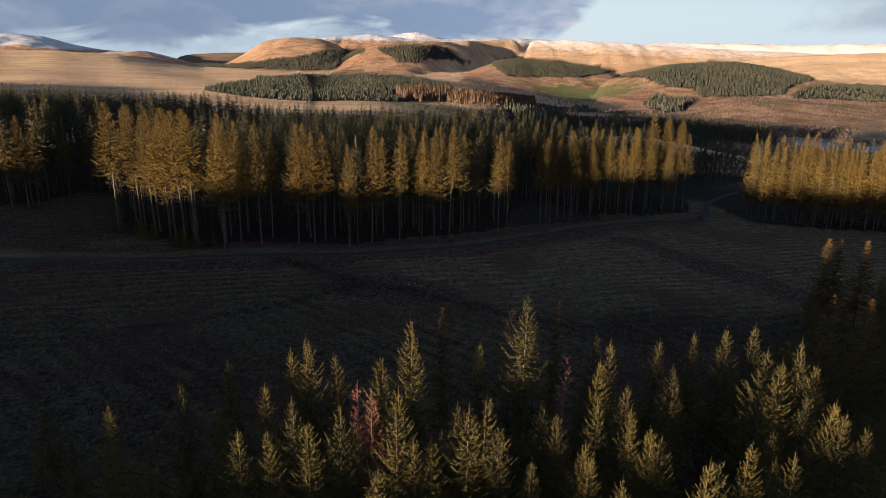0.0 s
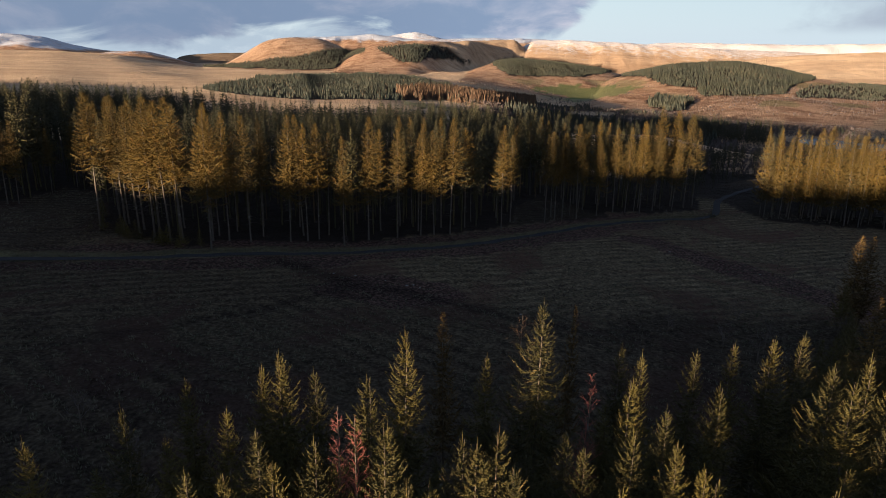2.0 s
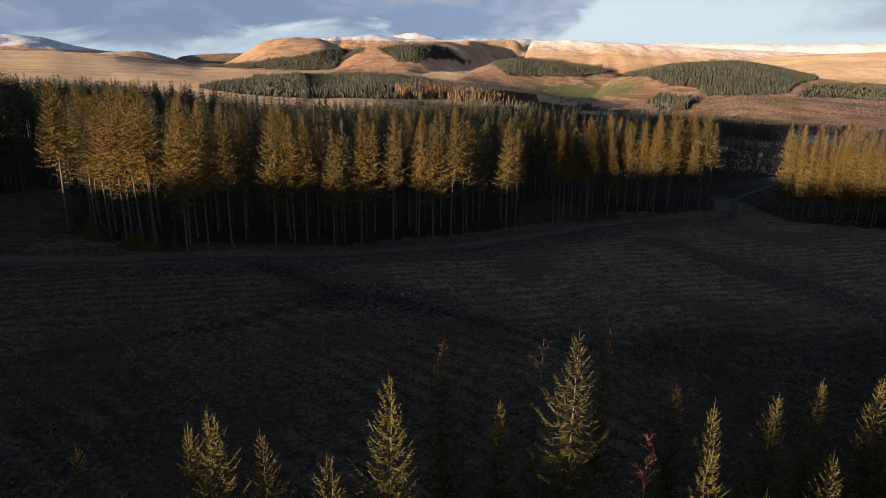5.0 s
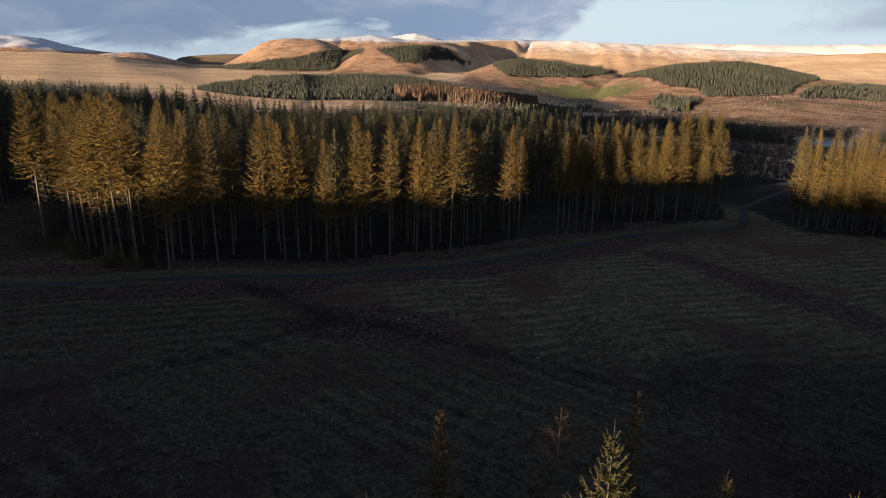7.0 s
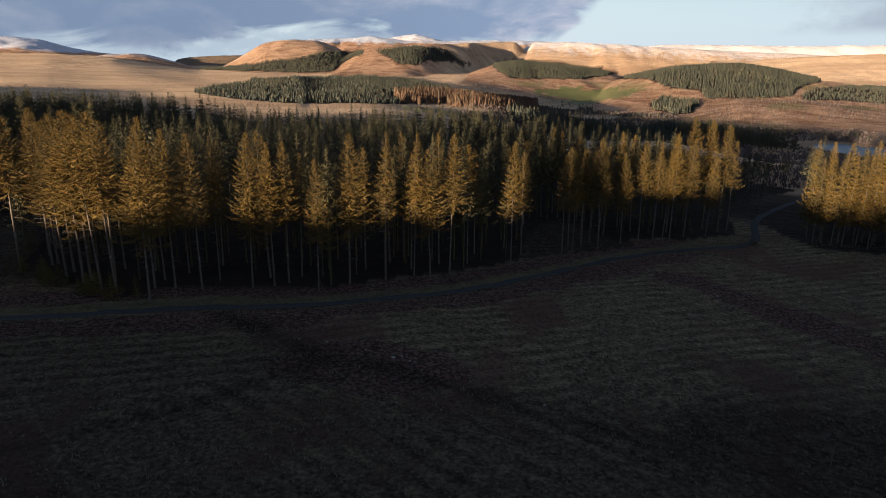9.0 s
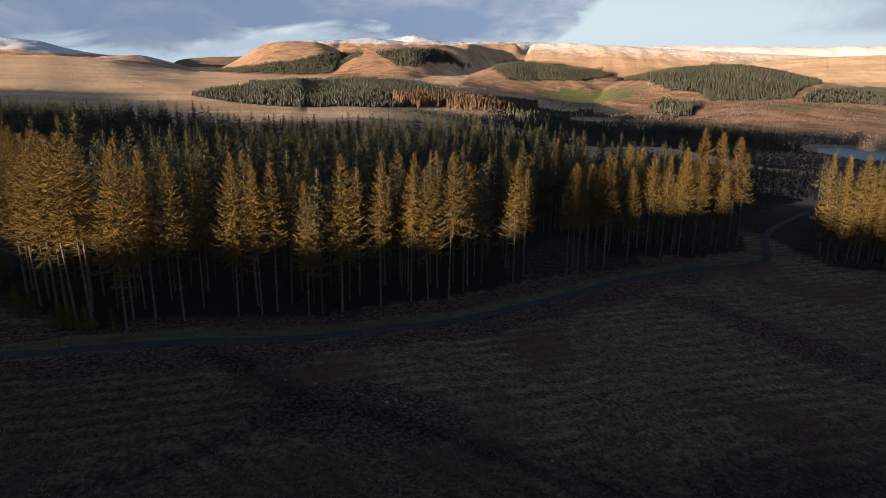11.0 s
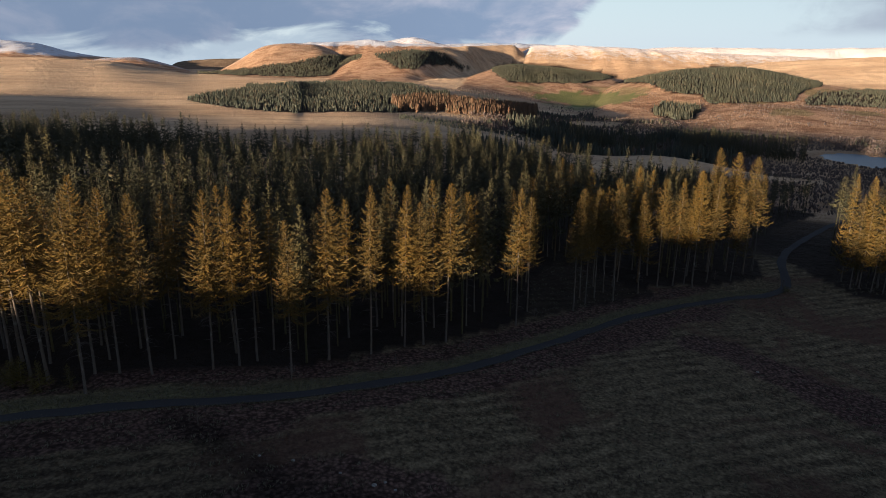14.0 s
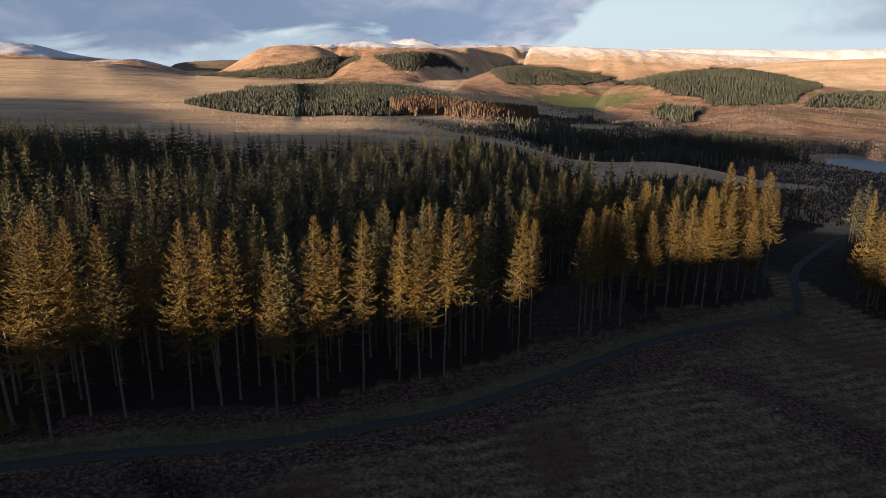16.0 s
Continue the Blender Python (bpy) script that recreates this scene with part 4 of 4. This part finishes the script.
# the shaded valley: conifers and bare broadleaf wood between the forest and the lake
vx, vy = rng.uniform(5, 410, 20000), rng.uniform(285, 770, 20000)
vb = vx / vy
shore = inside([(380 + (x - 380) * 1.2, 575 + (y - 575) * 1.2) for x, y in LAKE], vx, vy)
meadow = inside(STRIP, vx, vy) | inside([(150 + (x - 150) * 1.08, 410 + (y - 410) * 1.08) for x, y in FIELD], vx, vy)
path = np.abs(vy - np.interp(vx, *zip(*TRACK[-6:]))) < 5
sides = (vb > 0.03 + 0.05 * waves(vx, vy, 120, 12)) & (vb < 0.72) & (vy > 300 - 0.3 * vx)
belt = inside([(212, 610), (255, 572), (282, 556), (300, 580), (296, 604), (240, 668), (214, 645)], vx + 8 * waves(vx, vy, 50, 35), vy + 8 * waves(vx, vy, 60, 36)) | inside([(112, 616), (200, 622), (215, 652), (118, 664)], vx + 8 * waves(vx, vy, 50, 35), vy + 8 * waves(vx, vy, 60, 36))
conifer = belt | (vx < 0.47 * (vy - 60) + 26 * waves(vx, vy, 90, 45)) & (waves(vx, vy, 150, 14) + 2.6 * (0.36 - vb) + 0.5 * waves(vx, vy, 40, 13) > 0.25)
keep = ~belt & sides & ((vb > 0.11 + 0.02 * waves(vx, vy, 60, 44)) | (vy < 470)) & conifer & ~shore & ~meadow & ~path
many("far_wood", np.stack([vx[keep], vy[keep], (rng.uniform(8.5, 13.0, keep.sum()) + 2 * waves(vx[keep], vy[keep], 70, 34)), rng.integers(0, 5, keep.sum())], 1), ragged_kinds, NEEDLES_FAR, "dark conifer wood filling the shaded valley", "forest")
belt_kinds = [simple_tree(85 + k, 1.5, 4, 2, 0.12, 2.7) for k in range(5)]
tall = belt & ~shore & (rng.random(len(vx)) < 0.45)
many("far_wood", np.stack([vx[tall], vy[tall], rng.uniform(14.0, 25.0, tall.sum()), rng.integers(0, 5, tall.sum())], 1), belt_kinds, NEEDLES_SHADED, "belt of tall spruces with sunlit tops beside the lake", "forest")
bare = sides & ((vx < 290) | (vy > 420)) & ~conifer & ~shore & ~meadow & ~path


def bare_tree(seed):
    """A leafless scrub tree one metre high: a fan of fine twigs."""
    r = np.random.default_rng(seed)
    out = []
    for _ in range(9):
        a, lean, h = r.uniform(0, 6.28), r.uniform(0.1, 0.9), r.uniform(0.05, 0.5)
        way = np.array([[math.cos(a) * lean, math.sin(a) * lean, 1.0]])
        way /= np.linalg.norm(way)
        side = np.array([[-math.sin(a), math.cos(a), 0.0]])
        base = np.array([[math.cos(a) * 0.05, math.sin(a) * 0.05, h * 0.6]])
        out.append(kites(base, way, side, np.array([r.uniform(0.35, 0.6)]), np.array([r.uniform(0.045, 0.08)])))
    v = np.concatenate(out)
    return v, np.arange(len(v)).reshape(-1, 4)


scrub_kinds = [bare_tree(120 + k) for k in range(5)]
sx_, sy_ = scatter(5000, 250, 760, 0.10, 0.75, lambda b, r, y, ups: (np.sin(b * 40 + y * 0.02) + np.sin(y * 0.05 - b * 22) > -0.9) & (y > 330 + 200 * (0.3 - b)))
open_field = inside(FIELD, sx_, sy_) | inside(STRIP, sx_, sy_) | inside([(380 + (x - 380) * 1.25, 572 + (y - 572) * 1.25) for x, y in LAKE], sx_, sy_) | ((sx_ > 300) & (sy_ > 470) & (sy_ < 540))
sx_, sy_ = sx_[~open_field], sy_[~open_field]
many("scrub", np.stack([sx_, sy_, rng.uniform(1.8, 4.0, len(sx_)), rng.integers(0, 5, len(sx_))], 1), scrub_kinds, TWIGS_BARE, "leafless brown scrub trees in the valley", "scrub")
bx, by = scatter(6000, 650, 1900, 0.02, 0.7, lambda b, r, y, ups: (r < -28) & (r > -75) & ~inside(PASTURE, b, r) & (np.sin(b * 55 + y * 0.013) + np.sin(y * 0.021 - b * 31) > -0.3))
many("bare_wood", np.stack([vx[bare], vy[bare], rng.uniform(4.0, 9.0, bare.sum()) * np.where(vx[bare] > 0.5 * (vy[bare] - 60), 0.4, 1.0), rng.integers(0, 5, bare.sum())], 1), scrub_kinds, TWIGS_BARE, "leafless grey-brown wood in the shaded valley", "forest")
many("scrub", np.stack([bx, by, rng.uniform(2.5, 6, len(bx)), rng.integers(0, 5, len(bx))], 1), scrub_kinds, TWIGS_BARE, "scattered leafless trees along hill pastures", "scrub")

wx, wy = scatter(16000, 600, 1150, 0.06, 0.62, lambda b, r, y, ups: (np.sin(b * 31 + y * 0.011) + np.sin(y * 0.027 - b * 17 + 2) > -1.1) & (sum(ups.values()) <= 0) & (r < -36) & ~inside(PASTURE, b, r) & ~inside(WOODS["clump"], b, r))
shore = inside([(380 + (x - 380) * 1.3, 575 + (y - 575) * 1.3) for x, y in LAKE], wx, wy)
wx, wy = wx[~shore], wy[~shore]
half = len(wx) // 4
many("bare_wood", np.stack([wx[half:], wy[half:], rng.uniform(3.0, 6.5, len(wx) - half), rng.integers(0, 5, len(wx) - half)], 1), scrub_kinds, TWIGS_BARE, "leafless brown birch and oak wood on the lower slopes", "forest")
grouped = waves(wx[:half], wy[:half], 160, 41) > 0.1
many("far_wood", np.stack([wx[:half][grouped], wy[:half][grouped], rng.uniform(4.0, 7.5, grouped.sum()), rng.integers(0, 5, grouped.sum())], 1), tiny_kinds, NEEDLES_FAR, "scattered dark conifers among leafless woodland", "forest")

px, py = scatter(2600, 520, 720, -0.06, 0.2, lambda b, r, y, ups: (y > 600 - 700 * b) & (y < 690 - 350 * b))
many("far_wood", np.stack([px, py, rng.uniform(1.5, 3.0, len(px)), rng.integers(0, 5, len(px))], 1), tiny_kinds, NEEDLES_FAR, "low young green plantation below the larches", "forest")

# ---- the lake ----
lake = bpy.data.meshes.new("lake")
lake.from_pydata([(x * 1.0, y * 1.0, LAKE_HIGH) for x, y in [(382 + (x - 382) * 1.12, 572 + (y - 572) * 1.12) for x, y in LAKE]], [], [tuple(range(len(LAKE)))[::-1]])
lake.materials.append(water_mat)
tagged(new("water", lake), "still grey-blue lake in the valley", "lake", kind="structure")


# ---- the forest track ----
def ribbon(points, width, lift, crown_up, across=5):
    """A strip that follows the land along a smoothed line."""
    p = np.array(points, float)
    t = np.concatenate([[0], np.cumsum(np.linalg.norm(np.diff(p, axis=0), axis=1))])
    s = np.arange(0, t[-1], 1.2)
    q = np.stack([np.interp(s, t, p[:, 0]), np.interp(s, t, p[:, 1])], 1)
    for _ in range(12):
        q[1:-1] = 0.25 * q[:-2] + 0.5 * q[1:-1] + 0.25 * q[2:]
    d = np.gradient(q, axis=0)
    d /= np.linalg.norm(d, axis=1)[:, None]
    side = np.stack([-d[:, 1], d[:, 0]], 1)
    wob = 1 + 0.08 * np.sin(s * 0.35) + 0.05 * np.sin(s * 0.9 + 1)
    rows = []
    for k in range(across):
        f = k / (across - 1) - 0.5
        e = q + side * (f * width * wob)[:, None]
        mid = land(q[:, 0], q[:, 1])[0]
        rows.append(np.stack([e[:, 0], e[:, 1], mid * 0.5 + 0.5 * land(e[:, 0], e[:, 1])[0] + lift + crown_up * (1 - 4 * f * f)], 1))
    v = np.stack(rows, 1)
    i = np.arange(len(s) * across).reshape(len(s), across)
    quads = np.stack([i[:-1, :-1], i[1:, :-1], i[1:, 1:], i[:-1, 1:]], -1).reshape(-1, 4)
    return v.reshape(-1, 3), quads


road = np_mesh("road", *ribbon(TRACK, 2.0, 0.12, 0.08))
road.shade_smooth()
road.materials.append(road_mat)
tagged(new("road", road), "narrow grey gravel forest track winding past spruces", "track", kind="structure")

# ---- grass, bracken and low growth ----
def tufts(name, x, y, size, blades, spread, mat, label, category, narrow=0.12):
    z = land(x, y)[0]
    r = np.random.default_rng(len(x))
    count = len(x)
    out = []
    for k in range(blades):
        a, lean = r.uniform(0, 6.28, count), r.uniform(0.2, spread, count)
        way = np.stack([np.cos(a) * lean, np.sin(a) * lean, np.ones(count)], 1)
        way /= np.linalg.norm(way, axis=1)[:, None]
        side = np.stack([-np.sin(a), np.cos(a), 0 * a], 1)
        base = np.stack([x + r.normal(0, 0.12, count), y + r.normal(0, 0.12, count), z - 0.05], 1)
        length = size * r.uniform(0.6, 1.3, count)
        out.append(kites(base, way, side, length, length * narrow))
    v = np.concatenate(out)
    me = np_mesh(name, v, np.arange(len(v)).reshape(-1, 4))
    me.materials.append(mat)
    tagged(new(name, me), label, category, kind="stuff")


g = np.random.default_rng(55)


def clearing(count, test):
    y = g.uniform(52, 200, count)
    x = g.uniform(-0.75, 0.75, count) * y
    keep = (y < edge_y(np.clip(x, -250, 78)) - 1) & test(x, y)
    return x[keep], y[keep]


def off_track(x, y):
    line = np.array(TRACK)
    return np.abs(y - np.interp(x, line[:14, 0], line[:14, 1])) > 2.0


def rows_of(x, y):
    """Old planting rows, running two ways on the two halves of the clearing."""
    rear = (y - 0.885 * x > 120.5) | (y + 0.3 * x > 103)
    return np.sin(np.where(rear, -0.34 * x + 0.94 * y, 0.64 * x + 0.77 * y) * 2.3 + 1.2 * waves(x, y, 60, 7))


tx, ty = clearing(44000, lambda x, y: (0.95 * rows_of(x, y) + 0.9 * waves(x, y, 38, 8) + 0.6 * waves(x, y, 9, 9) > 0.2) & off_track(x, y))
tufts("tussock_grass", tx, ty, 0.36, 5, 1.3, GRASS_DRY, "pale dry tussock grass in rows on felled ground", "grass")
fx, fy = clearing(18000, lambda x, y: (waves(x, y, 55, 10) + 0.4 * waves(x, y, 15, 11) < -0.35) & off_track(x, y))
tufts("bracken", fx, fy, 0.36, 5, 1.5, BRACKEN, "dead rust-brown bracken on the clearing", "bracken")
vx = g.uniform(-75, 74, 7500)
vy = np.interp(vx, *zip(*TRACK[:14])) + np.where(g.random(7500) < 0.75, g.uniform(0.8, 4.2, 7500), -g.uniform(0.8, 1.5, 7500))
ok = vy < edge_y(vx) - 1
tufts("verge_grass", vx[ok], vy[ok], 0.3, 4, 1.2, GRASS_DRY, "pale grass on the verge between track and spruces", "grass")


def branchy(rng, high, limbs, reach, lift):
    """Limbs and twigs of a leafless small tree, as thin tubes."""
    vs, qs, off = [], [], 0

    def grow_limb(p, d, length, thick, depth):
        nonlocal off
        e = p + d * length
        m = p + d * length * 0.5 + rng.normal(0, 0.04 * length, 3)
        v, q = tube([p, m, e], (thick, thick * 0.7, thick * 0.35), 3)
        vs.append(v), qs.append(q + off)
        off += len(v)
        if depth:
            for _ in range(4):
                nd = d + rng.normal(0, 0.55, 3) + np.array([0, 0, 0.15])
                grow_limb(p + d * length * rng.uniform(0.35, 1.0), nd / np.linalg.norm(nd), length * rng.uniform(0.4, 0.6), thick * 0.5, depth - 1)

    for k in range(limbs):
        a, h = rng.uniform(0, 6.28), high * rng.uniform(0.15, 0.95)
        d = np.array([math.cos(a), math.sin(a), lift + rng.uniform(-0.1, 0.3)])
        grow_limb(np.array([0, 0, h]), d / np.linalg.norm(d), reach * (1.1 - h / high), 0.03, 2)
    return np.concatenate(vs), np.concatenate(qs)


def bare_broadleaf(name, seed, high, reach, lift, mat, limbs, label, category, x, y):
    r = np.random.default_rng(seed)
    tree = tagged(new(name), label, category)
    part("trunk", np_mesh("trunk", *trunk(r, high, 0.03 * high ** 0.6, 6, 0.05)), BARK_DARK, tree)
    tagged(part("twig_crown", np_mesh("twig_crown", *branchy(r, high, limbs, reach, lift)), mat, tree), kind="stuff")
    tree.matrix_basis = pose(x, y, ground_at(x, y) - 0.05, 0, 0, seed * 40)
    return tree


bare_broadleaf("larch_tree", 1, 17.6, 2.3, 1.0, TWIGS_RED, 80, "slender leafless larch with reddish twigs among spruces", "tree", -4.3, 36.4)
bare_broadleaf("larch_tree", 2, 18.1, 1.9, 1.0, TWIGS_RED, 70, "slender leafless larch with reddish twigs among spruces", "tree", -5.2, 36.5)
bare_broadleaf("larch_tree", 3, 16.4, 2.0, 1.0, TWIGS_RED, 70, "slender leafless larch with reddish twigs among spruces", "tree", 9.6, 44.7)
bare_broadleaf("dead_tree", 4, 15.3, 3.4, 0.7, NEEDLES_LARCH, 46, "thin dying larch with rusty twigs among spruces", "tree", 6.8, 58.1)
# two low spruces stand in for a dark shrub at the track bend
for x, y, high in ((75.4, 184.2, 2.6), (76.3, 184.6, 1.8)):
    low_grove.plant(x, y, high, 1.8)
for k, (x, y, high) in enumerate(((-27.4, 118.8, 3.2), (-19.3, 131.3, 2.8), (-5.6, 137.7, 1.8), (76.6, 187.3, 2.4), (62.2, 183.0, 2.0), (52, 84, 4.0), (57, 92, 4.5), (60, 82, 5.0), (64, 75, 5.5), (38.4, 88.3, 4.5), (45.2, 99.1, 4.0), (45.2, 90.1, 4.5), (32.5, 93.1, 3.0), (68, 132, 4.5), (62.8, 117, 4.5), (66, 110, 5), (41, 84, 5), (70, 122, 4), (17.7, 160.5, 2.2), (5.2, 144.5, 1.8), (63, 190.9, 2.4), (48, 175.6, 2.2), (-24, 52, 5.0), (-33, 60, 4.5), (-40, 48, 5.5))):
    bare_broadleaf("bush", 10 + k, high, high * 0.45, 0.8, TWIGS_BARE, 11, "leafless grey-brown bush on rough grass", "bush", x, y)


def stone(seed, x, y, size):
    """A half-buried pale boulder, rounded and uneven."""
    r = np.random.default_rng(seed)
    bm = bmesh.new()
    bmesh.ops.create_icosphere(bm, subdivisions=2, radius=size)
    for v in bm.verts:
        v.co *= r.uniform(0.86, 1.12)
        v.co.z *= 0.62
    me = bpy.data.meshes.new("stone")
    bm.to_mesh(me)
    bm.free()
    me.materials.append(STONE)
    ob = tagged(new("stone", me), "pale grey boulder half sunk in rough grass", "stone", "stones on the clearing")
    ob.matrix_basis = pose(x, y, ground_at(x, y) + 0.1 * size, 0, 0, seed * 37)


for k, (x, y, size) in enumerate(((-5.8, 108.7, 0.42), (-4.7, 109.3, 0.3), (-14.8, 112.2, 0.34), (-18.6, 112.8, 0.3), (-9.5, 110.4, 0.26), (-3.6, 108.2, 0.28), (12, 98.5, 0.3), (49, 141, 0.36), (62, 127, 0.34))):
    stone(300 + k, x, y, 0.65 * size)
